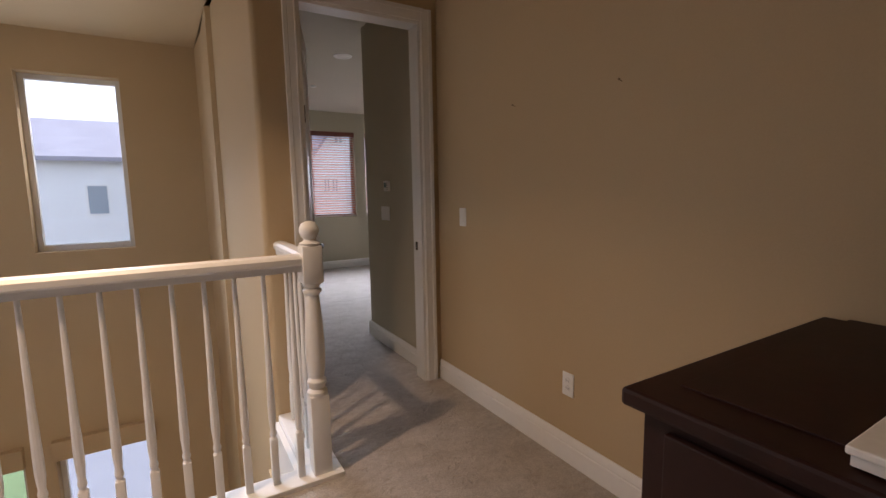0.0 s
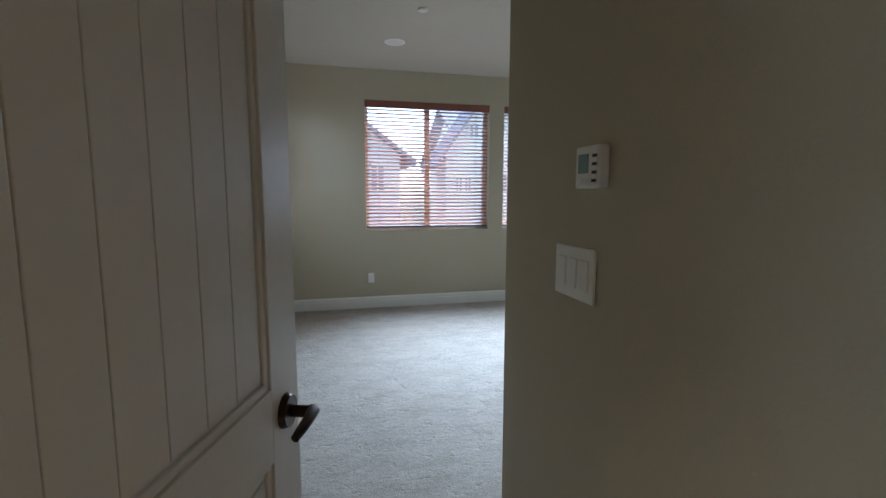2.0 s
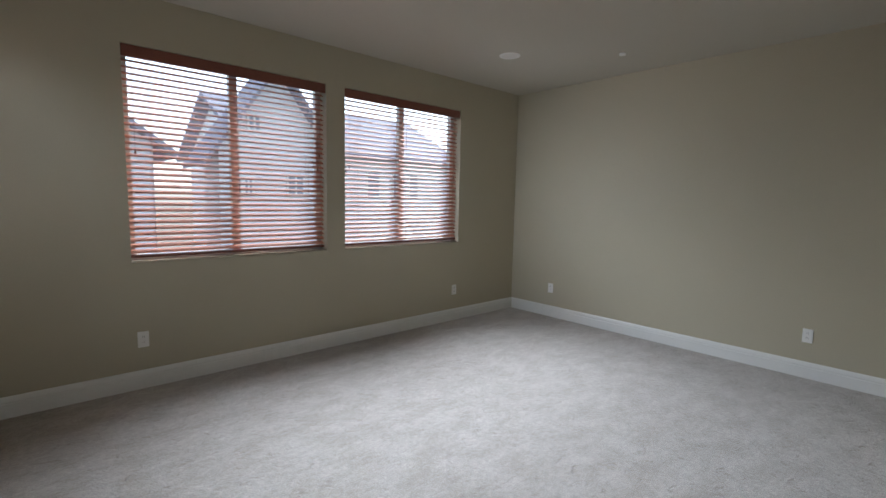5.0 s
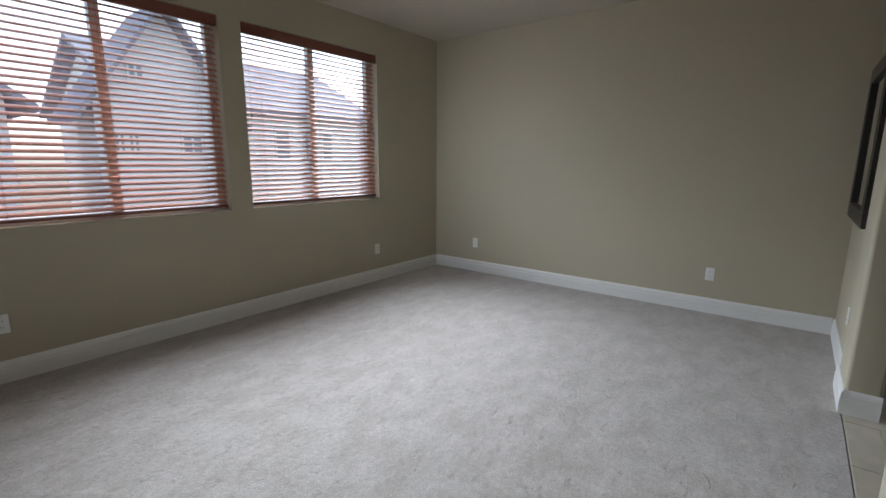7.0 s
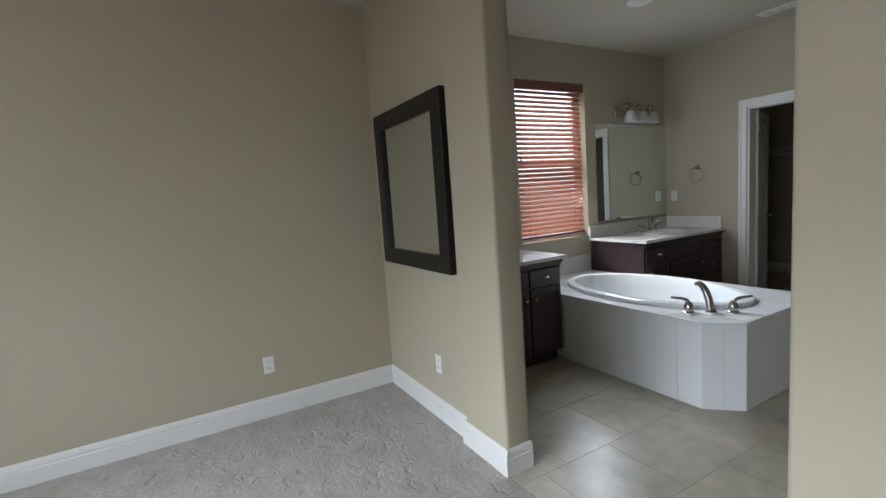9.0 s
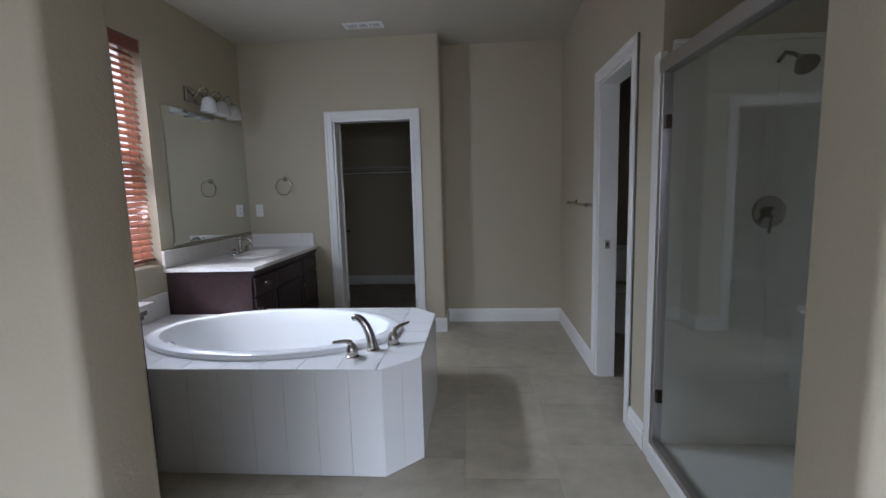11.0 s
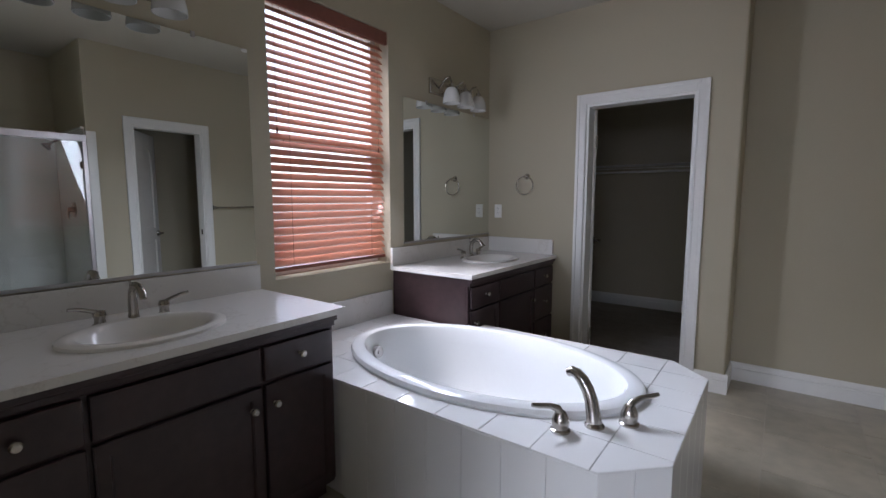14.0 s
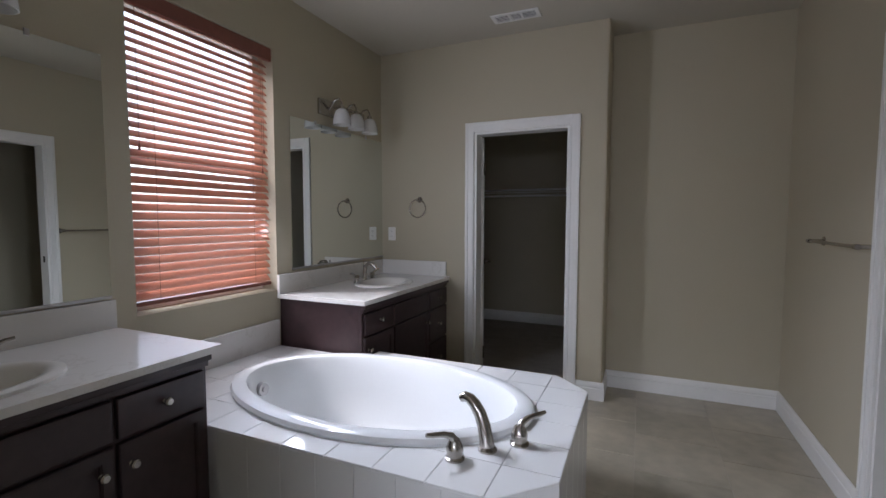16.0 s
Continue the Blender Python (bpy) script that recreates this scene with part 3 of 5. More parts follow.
def strike_plate(at, axis):
    """A small metal strike plate let into a door jamb; axis: the way the plate faces."""
    o = thing("strike_plate", "small nickel strike plate on a door jamb", "strike plate", at, "strike plates")
    d = [(-0.0012, 0.0012), (-0.016, 0.016), (-0.029, 0.029)]
    if axis == "y":
        d[0], d[1] = d[1], d[0]
    part("plate", boxes((*d[0], *d[1], *d[2]), bev=0.0005), NICKEL, o)
    # no real hole: a dark block gives its shade by colour
    e = [(-0.0016, 0.0016), (-0.007, 0.007), (-0.012, 0.012)]
    if axis == "y":
        e[0], e[1] = e[1], e[0]
    part("latch_hole", boxes((*e[0], *e[1], *e[2])), SLOT, o, "dark block painted as the shade in the latch hole")


strike_plate((D_IN[1] - 0.0185, YD + 0.075, 0.95), "x")
strike_plate((XT - 0.06, D_TO[0] + 0.0185, 0.95), "y")


# ---- windows ----
def window(name, axis, lo, hi, z0, z1, y_in, out, upright=True, label="white vinyl window"):
    """Frame, mullion and panes set deep in the wall; out: +1 or -1 towards outside."""
    w = tagged(new(name), label, "window", kind="structure")
    f0, f1 = sorted((y_in + out * 0.12, y_in + out * 0.18))

    def b(bm, b0, b1, c0, c1, g0=None, g1=None):
        g0, g1 = (f0, f1) if g0 is None else (g0, g1)
        if axis == "x":
            box(bm, b0, b1, g0, g1, c0, c1, 0.003)
        else:
            box(bm, g0, g1, b0, b1, c0, c1, 0.003)

    bm = bmesh.new()
    b(bm, lo, lo + 0.045, z0, z1)
    b(bm, hi - 0.045, hi, z0, z1)
    b(bm, lo + 0.045, hi - 0.045, z0, z0 + 0.045)
    b(bm, lo + 0.045, hi - 0.045, z1 - 0.045, z1)
    part("window_frame", bm, VINYL, w)
    bm = bmesh.new()
    mid, zm = (lo + hi) / 2, (z0 + z1) / 2
    if upright is None:
        b(bm, lo + 0.045, hi - 0.045, z0 + 0.045, z0 + 0.055)
        cells = [(lo + 0.045, hi - 0.045, z0 + 0.055, z1 - 0.045)]
    elif upright:
        b(bm, mid - 0.03, mid + 0.03, z0 + 0.045, z1 - 0.045)
        cells = [(lo + 0.045, mid - 0.03, z0 + 0.045, z1 - 0.045), (mid + 0.03, hi - 0.045, z0 + 0.045, z1 - 0.045)]
    else:
        b(bm, lo + 0.045, hi - 0.045, zm - 0.03, zm + 0.03)
        cells = [(lo + 0.045, hi - 0.045, z0 + 0.045, zm - 0.03), (lo + 0.045, hi - 0.045, zm + 0.03, z1 - 0.045)]
    part("mullion", bm, VINYL, w)
    for c in cells:
        bm = bmesh.new()
        g = (f0 + f1) / 2
        b(bm, *c, g - 0.003, g + 0.003)
        p = part("pane", bm, GLASS, w)
        p.visible_shadow = False
    return w


window("window_1", "x", *W1, YN, 1)
window("window_2", "x", *W2, YN, 1)
window("window_3", "y", *WW, XW, -1, False)
window("window_4", "y", *WB, XB, 1, False)
window("window_5", "x", *WS, YST, 1, None)
window("window_6", "x", -2.06, -1.33, WS[2], WS[3], YST, 1, None)
window("window_7", "x", *WSL, YST, 1, None)
window("window_8", "x", -2.12, -1.355, *WSL[2:], YST, 1, None)
# unseen windows added to the west wall, where the foyer fill lamps stand
window("added_window_9", "y", -1.6, -0.2, 0.9, 2.4, -3.4, -1)
window("added_window_10", "y", 0.8, 2.2, 0.9, 2.4, -3.4, -1)


def blind(label, m, w, z0, z1, tilt, group="wooden window blinds"):
    """Wooden slat blind, local: x along the window, y into the room, z up from the floor."""
    bl = tagged(new("window_blind"), label, "window blind", group)
    bl.matrix_world = m
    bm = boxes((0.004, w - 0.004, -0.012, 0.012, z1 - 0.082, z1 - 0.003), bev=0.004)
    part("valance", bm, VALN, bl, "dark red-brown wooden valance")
    pitch = 0.0425
    n = int((z1 - 0.09 - z0 - 0.03) / pitch)
    bm = bmesh.new()
    pts = []
    # gently crowned slat section
    sec = [(-0.025, -0.0012), (-0.0125, 0.0006), (0, 0.0012), (0.0125, 0.0006), (0.025, -0.0012), (0.025, -0.0038), (0, -0.0014), (-0.025, -0.0038)]
    c, s = math.cos(radians(tilt)), math.sin(radians(tilt))
    ends = [[bm.verts.new((x, y * c + z * s, -y * s + z * c)) for y, z in sec] for x in (0.008, w - 0.008)]
    for i in range(len(sec)):
        j = (i + 1) % len(sec)
        bm.faces.new((ends[0][i], ends[0][j], ends[1][j], ends[1][i]))
    bm.faces.new(ends[0])
    bm.faces.new(ends[1])
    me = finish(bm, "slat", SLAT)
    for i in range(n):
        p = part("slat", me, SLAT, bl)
        p.location = (0, -0.045, z1 - 0.095 - i * pitch)
    zb = z1 - 0.095 - n * pitch
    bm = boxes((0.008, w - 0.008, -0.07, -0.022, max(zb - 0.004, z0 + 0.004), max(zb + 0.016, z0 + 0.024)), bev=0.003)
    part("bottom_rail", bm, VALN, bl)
    xs = [0.14, w - 0.14] if w < 1.0 else [0.16, w / 2, w - 0.16]
    for x in xs:
        for y in (-0.0735, -0.0175):
            bm = bmesh.new()
            cyl(bm, (x, y, zb + 0.01), (x, y, z1 - 0.06), 0.0011, seg=6)
            part("ladder_cord", bm, CORD, bl)
    for x, l in ((0.06, 0.62), (0.075, 0.74), (w - 0.06, 0.70)):
        bm = bmesh.new()
        cyl(bm, (x, -0.008, z1 - l), (x, -0.008, z1 - 0.075), 0.0012, seg=6)
        cyl(bm, (x, -0.008, z1 - l - 0.028), (x, -0.008, z1 - l), 0.007, 0.004, 10)
        part("pull_cord", bm, VALN, bl, "thin pull cord with a dark wooden tassel")
    return bl


TILT = 28
blind("red-brown wooden blind with tilted slats over bedroom window", pose(W1[1], YN + 0.018, 0, 0, 0, 180), W1[1] - W1[0], W1[2], W1[3], TILT)
blind("red-brown wooden blind with tilted slats over bedroom window", pose(W2[1], YN + 0.018, 0, 0, 0, 180), W2[1] - W2[0], W2[2], W2[3], TILT)
blind("narrow red-brown wooden blind in the side window", pose(XW - 0.018, WW[1], 0, 0, 0, -90), WW[1] - WW[0], WW[2], WW[3], TILT)
blind("red-brown wooden blind, slats tilted half shut, over bathtub", pose(XB + 0.018, WB[0], 0, 0, 0, 90), WB[1] - WB[0], WB[2], WB[3], 45)


# ---- small wall fixtures ----
def outlet(at, turn, kind="outlet"):
    """Plate on a wall; turn: degrees about z from facing -y."""
    if kind == "outlet":
        o = tagged(new("power_outlet"), "white plastic power outlet on the wall", "power outlet", "wall outlets")
    else:
        o = tagged(new("light_switch"), "white plastic rocker light switch on the wall", "light switch")
    o.matrix_world = Matrix.Translation(at) @ pose(0, 0, 0, 0, 0, turn)
    gangs = 3 if kind == "triple" else 1
    w = 0.035 + 0.023 * (gangs - 1) * 1.0
    bm = boxes((-w, w, -0.007, 0.0, -0.0575, 0.0575), bev=0.003)
    part("plate", bm, PLATE, o)
    if kind == "outlet":
        for z in (-0.02, 0.02):
            bm = bmesh.new()
            cyl(bm, (0, -0.0095, z), (0, -0.006, z), 0.0165, seg=18)
            r = part("receptacle", bm, PLATE, o)
            # the slots are dark slivers, their inner shade given by colour
            for x in (-0.006, 0.006):
                part("slot", boxes((x - 0.001, x + 0.001, -0.0102, -0.0094, z - 0.004, z + 0.006)), SLOT, r)
    else:
        for g in range(gangs):
            x = (g - (gangs - 1) / 2) * 0.046
            bm = bmesh.new()
            box(bm, x - 0.0165, x + 0.0165, -0.0105, -0.006, -0.033, 0.033, 0.002)
            part("rocker", bm, PLATE, o)
    return o


outlet((1.38, YN, 0.36), 0)
outlet((4.448, YN, 0.36), 0)
outlet((XE, 5.66, 0.353), -90)
outlet((XE, 3.16, 0.353), -90)
outlet((4.75, YM, 0.36), 180)
outlet((XW, 4.21, 0.30), 90)
outlet((XW, 4.93, 0.31), 90)
outlet((XL, -0.17, 0.39), -90)
outlet((5.515, YC, 1.208), 180)
outlet((XL, 0.735, 1.157), -90, "switch")
outlet((XV, 1.835, 1.15), -90, "triple")

th = tagged(new("thermostat"), "white wall thermostat with grey-green display", "thermostat")
th.matrix_world = Matrix.Translation((XV, 1.765, 1.374)) @ pose(0, 0, 0, 0, 0, -90)
part("housing", boxes((-0.042, 0.042, -0.026, 0, -0.042, 0.042), bev=0.005), PLATE, th)
part("display", boxes((-0.028, 0.008, -0.0275, -0.0255, -0.012, 0.026)), LCD, th)
# vent slots as dark strips, with no depth behind the shade colour
for k in range(4):
    part("vent_slot", boxes((0.022, 0.037, -0.0272, -0.0258, -0.03 + k * 0.016, -0.024 + k * 0.016)), SLOT, th)
for x in (-0.028, -0.010):
    part("button", boxes((x, x + 0.013, -0.0285, -0.0255, -0.033, -0.025), bev=0.001), PLATE, th)


def ceiling_light(x, y):
    o = thing("recessed_light", "round white recessed ceiling light, unlit", "ceiling light", (x, y, CH), "recessed ceiling lights")
    bm = bmesh.new()
    lathe(bm, [(0.065, 0.0), (0.068, -0.004), (0.09, -0.006), (0.096, -0.003), (0.097, 0.0)], seg=28)
    part("trim_ring", bm, WHITE, o, smooth=True)
    bm = bmesh.new()
    lathe(bm, [(0, -0.004), (0.045, -0.0035), (0.0655, -0.001), (0.0655, 0.0)], seg=28)
    part("lens", bm, LENSW, o, "frosted lens", True)


for x, y in ((-0.67, -0.04), (1.60, 3.10), (1.56, 5.33), (4.206, 5.33), (4.70, 0.36)):
    ceiling_light(x, y)
for x, y, r in ((1.67, 4.53, 0.04), (4.86, 4.57, 0.03), (3.473, -0.284, 0.04)):
    o = thing("sprinkler_cover", "small round white ceiling sprinkler cover", "sprinkler", (x, y, CH), "ceiling sprinklers")
    bm = bmesh.new()
    lathe(bm, [(0, -0.016), (r * 0.9, -0.015), (r, -0.011), (r, 0)], seg=20)
    part("cap", bm, WHITE, o, smooth=True)

v = thing("ceiling_vent", "white metal ceiling air register with dark slots", "air vent", (4.35, -0.98, CH))
bm = boxes((-0.165, 0.165, -0.065, -0.045, -0.008, 0), (-0.165, 0.165, 0.045, 0.065, -0.008, 0), (-0.165, -0.14, -0.045, 0.045, -0.008, 0), (0.14, 0.165, -0.045, 0.045, -0.008, 0), (-0.05, -0.035, -0.045, 0.045, -0.008, 0), (0.035, 0.05, -0.045, 0.045, -0.008, 0))
part("frame", bm, WHITE, v)
# a dark sheet behind the slats stands for the shaded duct
part("backing", boxes((-0.14, 0.14, -0.045, 0.045, -0.003, -0.001)), SLOT, v, "dark sheet painted as the shade in the duct")
for k in range(4):
    part("slat", boxes((-0.14, 0.14, -0.030 + k * 0.02, -0.0285 + k * 0.02, -0.0075, -0.003)), WHITE, v)

# nails left in the landing and bedroom walls
for at, ax in (((XL, 0.232, 1.748), 0), ((XL, -0.423, 1.735), 0)):
    o = thing("picture_nail", "small bare metal picture nail in wall", "nail", at, "picture nails")
    bm = bmesh.new()
    cyl(bm, (0, 0, 0), (-0.018, 0, 0.006), 0.0022, seg=8)
    cyl(bm, (-0.018, 0, 0.006), (-0.02, 0, 0.0066), 0.005, seg=10)
    part("shank", bm, NICKEL, o)

# ---- landing ----
NX, NY = 0.475, 0.37
rl = thing("stair_railing", "white painted stair railing with turned newel and balusters", "railing", (0, 0, 0))
bm = bmesh.new()
box(bm, NX - 0.043, NX + 0.043, NY - 0.043, NY + 0.043, 0.0, 0.40, 0.006)
lathe(bm, [(0.046, 0.40), (0.046, 0.415), (0.034, 0.43), (0.043, 0.45), (0.043, 0.465), (0.032, 0.48), (0.040, 0.52), (0.044, 0.60), (0.040, 0.72), (0.032, 0.84), (0.029, 0.865), (0.042, 0.88), (0.042, 0.892), (0.030, 0.90), (0.046, 0.92)], (NX, NY, 0), 20)
box(bm, NX - 0.045, NX + 0.045, NY - 0.045, NY + 0.045, 0.92, 1.09, 0.008)
lathe(bm, [(0.045, 1.09), (0.047, 1.10), (0.030, 1.108), (0.022, 1.117), (0.034, 1.127), (0.043, 1.15), (0.043, 1.165), (0.032, 1.186), (0.012, 1.197), (0, 1.198)], (NX, NY, 0), 20)
part("newel_post", bm, WHITE, rl, "turned white newel post with a ball finial", True)


def rail_bar(a, b, z):
    a, b = Vector((*a, z)), Vector((*b, z))
    d = (b - a).normalized()
    s = Vector((-d.y, d.x, 0))
    prof = [(-0.026, -0.072), (0.026, -0.072), (0.028, -0.045), (0.038, -0.036), (0.039, -0.014), (0.028, 0.0), (0, 0.006), (-0.028, 0.0), (-0.039, -0.014), (-0.038, -0.036), (-0.028, -0.045)]
    bm = bmesh.new()
    ends = [[bm.verts.new(p + s * u + Vector((0, 0, v))) for u, v in prof] for p in (a, b)]
    for i in range(len(prof)):
        j = (i + 1) % len(prof)
        bm.faces.new((ends[0][i], ends[0][j], ends[1][j], ends[1][i]))
    bm.faces.new(ends[0])
    bm.faces.new(ends[1])
    return bm


part("handrail", rail_bar((-3.38, NY), (NX - 0.045, NY), 1.05), WHITE, rl)
part("handrail", rail_bar((NX, NY + 0.045), (NX, YD - 0.002), 1.05), WHITE, rl)
part("bottom_curb", boxes((-3.38, NX + 0.09, NY - 0.075, NY + 0.06, -0.02, 0.022), (NX - 0.07, NX + 0.09, NY + 0.06, YD - 0.002, -0.02, 0.022), bev=0.004), WHITE, rl, "white painted floor curb")
part("fascia", boxes((-3.38, NX - 0.07, NY + 0.03, NY + 0.06, -0.32, -0.02), (NX - 0.10, NX - 0.07, NY + 0.03, YD - 0.002, -0.32, -0.02)), WHITE, rl)
bm = bmesh.new()
box(bm, -0.0155, 0.0155, -0.0155, 0.0155, 0.022, 0.24, 0.003)
lathe(bm, [(0.0155, 0.24), (0.011, 0.25), (0.0155, 0.262), (0.0155, 0.27), (0.012, 0.285), (0.0165, 0.34), (0.0165, 0.40), (0.0125, 0.62), (0.0095, 0.88), (0.0085, 0.99)], (0, 0, 0), 10)
me = finish(bm, "baluster", WHITE, True)
spots = [(NX - 0.092 - 0.112 * k, NY) for k in range(31)] + [(NX, NY + 0.11 + 0.1145 * k) for k in range(5)]
for x, y in spots:
    p = part("baluster", me, WHITE, rl)
    p.location = (x, y, 0)

dr = thing("dresser", "dark espresso wooden dresser with glossy reddish top edge", "dresser", (0, 0, 0))
CX0, CX1, CY0, CY1, CZ = 0.655, XL - 0.02, -2.9, -1.13, 0.95
part("body", boxes((CX0 + 0.03, CX1 - 0.01, CY0 + 0.03, CY1 - 0.03, 0.06, CZ - 0.035), (CX0 + 0.05, CX1 - 0.03, CY0 + 0.05, CY1 - 0.05, 0.0, 0.06), bev=0.003), MAHOG, dr)
part("top", boxes((CX0, CX1, CY0, CY1, CZ - 0.035, CZ), bev=0.008), MAHOG, dr, "glossy dark top with reddish edge")
part("raised_panel", boxes((CX0 + 0.09, CX1 - 0.002, CY0 + 0.06, CY1 - 0.06, CZ, CZ + 0.004), bev=0.001), MAHOG, dr)
for r in range(3):
    for c in range(2):
        y0 = CY0 + 0.06 + c * 0.83
        dw = part("drawer", boxes((CX0 + 0.012, CX0 + 0.03, y0, y0 + 0.80, 0.10 + r * 0.27, 0.10 + r * 0.27 + 0.25), bev=0.004), MAHOG, dr)
        bm = bmesh.new()
        cyl(bm, (CX0 + 0.012, y0 + 0.4, 0.225 + r * 0.27), (CX0 - 0.012, y0 + 0.4, 0.225 + r * 0.27), 0.009, 0.014)
        part("knob", bm, NICKEL, dw, "metal knob", True)
bx = thing("white_box", "flat white cardboard box lying on the dresser", "box", (0, 0, 0))
part("body", boxes((0.69, 1.09, -1.92, -1.45, CZ + 0.004, CZ + 0.02), bev=0.002), PAPER, bx)
part("lid", boxes((0.685, 1.095, -1.925, -1.445, CZ + 0.02, CZ + 0.032), bev=0.003), PAPER, bx)

for x0, x1 in ((WSL[0], WSL[1]), (-2.12, -1.355)):
    va = thing("window_valance", "tan box valance over the lower stair window", "valance", ((x0 + x1) / 2, YST, WSL[3]), "stair window valances")
    h = (x1 - x0) / 2 + 0.01
    part("front_board", boxes((-h, h, -0.075, -0.06, -0.01, 0.17), bev=0.002), TAN, va)
    part("top_board", boxes((-h, h, -0.06, 0.0, 0.155, 0.17), bev=0.002), TAN, va)
    for a in (-h, h - 0.015):
        part("side_board", boxes((a, a + 0.015, -0.06, 0.0, -0.01, 0.155), bev=0.002), TAN, va)

# ---- bedroom mirror ----
mr = thing("wall_mirror", "square mirror in a wide black wooden frame", "mirror", (0, YM, 0))
MX0, MX1, MZ0, MZ1 = 4.45, 5.36, 0.955, 1.952
IX0, IX1, IZ0, IZ1 = 4.56, 5.25, 1.052, 1.852
for d in ((MX0, MX1, 0.0, 0.05, MZ0, IZ0), (MX0, MX1, 0.0, 0.05, IZ1, MZ1), (MX0, IX0, 0.0, 0.05, IZ0, IZ1), (IX1, MX1, 0.0, 0.05, IZ0, IZ1)):
    part("frame_rail", boxes(d, bev=0.004), BLACKF, mr)
part("mirror_glass", boxes((IX0 - 0.005, IX1 + 0.005, 0.02, 0.03, IZ0 - 0.005, IZ1 + 0.005)), MIRROR, mr)


# ---- bathroom ----
def knob_bm(x, y, z):
    bm = bmesh.new()
    m = Matrix.Translation((x, y, z)) @ Euler((0, radians(-90), 0)).to_matrix().to_4x4()
    lathe(bm, [(0, 0), (0.009, 0), (0.006, 0.004), (0.005, 0.012), (0.013, 0.018), (0.015, 0.023), (0.011, 0.028), (0, 0.029)], seg=14, m=m)
    return bm


def front(name, parent, y0, y1, z0, z1, frame, knob=None):
    """A drawer or door front on the plane x = 4.99, facing -x."""
    xf = 4.985
    if frame:
        bm = bmesh.new()
        box(bm, xf, xf + 0.018, y0, y1, z0, z1)
        face = [min(bm.faces, key=lambda q: q.calc_center_median().x)]
        bmesh.ops.inset_region(bm, faces=face, thickness=0.055)
        bmesh.ops.inset_region(bm, faces=face, thickness=0.006, depth=-0.009)
        es = [e for e in bm.edges if e.calc_length() > 0.1 and all(v.co.x < xf + 0.001 for v in e.verts) and len(e.link_faces) == 2 and e.calc_face_angle() > 1.0]
        bmesh.ops.bevel(bm, geom=es, offset=0.003, segments=2, affect="EDGES")
    else:
        bm = boxes((xf, xf + 0.018, y0, y1, z0, z1), bev=0.004)
    p = part(name, bm, DARKW, parent)
    if knob:
        part("knob", knob_bm(xf, *knob), NICKEL, p, "faceted satin nickel knob", True)
    return p


def vanity(y0, y1, cols, label):
    v = thing("vanity_cabinet", label, "bathroom cabinet", (0, 0, 0), "bathroom vanities")
    part("face_frame", boxes((5.004, 5.022, y0, y1, 0.10, 0.833), bev=0.002), DARKW, v)
    for a, b in ((y0, y0 + 0.018), (y1 - 0.018, y1)):
        part("side_panel", boxes((5.022, XB - 0.002, a, b, 0.10, 0.833), bev=0.002), DARKW, v)
    part("bottom_panel", boxes((5.022, XB - 0.002, y0 + 0.018, y1 - 0.018, 0.10, 0.118), bev=0.002), DARKW, v)
    part("plinth", boxes((5.07, XB - 0.002, y0 + 0.002, y1 - 0.002, 0.0, 0.10)), DARKW, v)
    part("top_moulding", boxes((4.975, 5.004, y0 - 0.006, y1, 0.808, 0.833), (4.99, 5.004, y0 - 0.003, y1, 0.784, 0.808), bev=0.003), DARKW, v)
    for kind, a, b in cols:
        if kind == "door":       # drawer over a door, knob at the side given by sign
            front("drawer", v, a, b, 0.645, 0.775, False, ((a + b) / 2, 0.715))
            front("door", v, a, b, 0.105, 0.63, True, (b - 0.035, 0.555))
        elif kind == "sink":
            front("false_drawer", v, a, b, 0.645, 0.775, False)
            front("door", v, a, b, 0.105, 0.63, True, (a + 0.04, 0.555))
        elif kind == "drawers":
            for z0, z1 in ((0.645, 0.775), (0.385, 0.63), (0.105, 0.37)):
                front("drawer", v, a, b, z0, z1, False, ((a + b) / 2, (z0 + z1) / 2))
    return v


vanity(1.0, 2.155, [("door", 1.02, 1.325), ("sink", 1.34, 1.845), ("drawers", 1.86, 2.14)], "espresso wood vanity cabinet with nickel knobs beside the bathtub")
vanity(-1.275, -0.035, [("drawers", -1.26, -0.93), ("sink", -0.915, -0.40), ("door", -0.385, -0.05)], "espresso wood vanity cabinet with nickel knobs in the corner")


def ring_slab(bm, x0, x1, y0, y1, cx, cy, a, b, z0, z1, n=40):
    """A slab with an oval hole."""
    def edge(t):
        c, s = math.cos(t), math.sin(t)
        k = min((x1 - cx) / c if c > 1e-6 else ((x0 - cx) / c if c < -1e-6 else 9e9), (y1 - cy) / s if s > 1e-6 else ((y0 - cy) / s if s < -1e-6 else 9e9))
        return cx + c * k, cy + s * k
    ang = sorted([2 * math.pi * i / n for i in range(n)] + [math.atan2(y - cy, x - cx) % (2 * math.pi) for x in (x0, x1) for y in (y0, y1)])
    outer = [edge(t) for t in ang]
    inner = [(cx + a * math.cos(t), cy + b * math.sin(t)) for t in ang]
    m = len(ang)
    vs = [[bm.verts.new((*p, z)) for p in pts] for pts in (outer, inner) for z in (z0, z1)]
    for i in range(m):
        j = (i + 1) % m
        bm.faces.new((vs[1][i], vs[1][j], vs[3][j], vs[3][i]))
        bm.faces.new((vs[0][i], vs[0][j], vs[2][j], vs[2][i]))
        bm.faces.new((vs[0][i], vs[0][j], vs[1][j], vs[1][i]))
        bm.faces.new((vs[2][i], vs[2][j], vs[3][j], vs[3][i]))


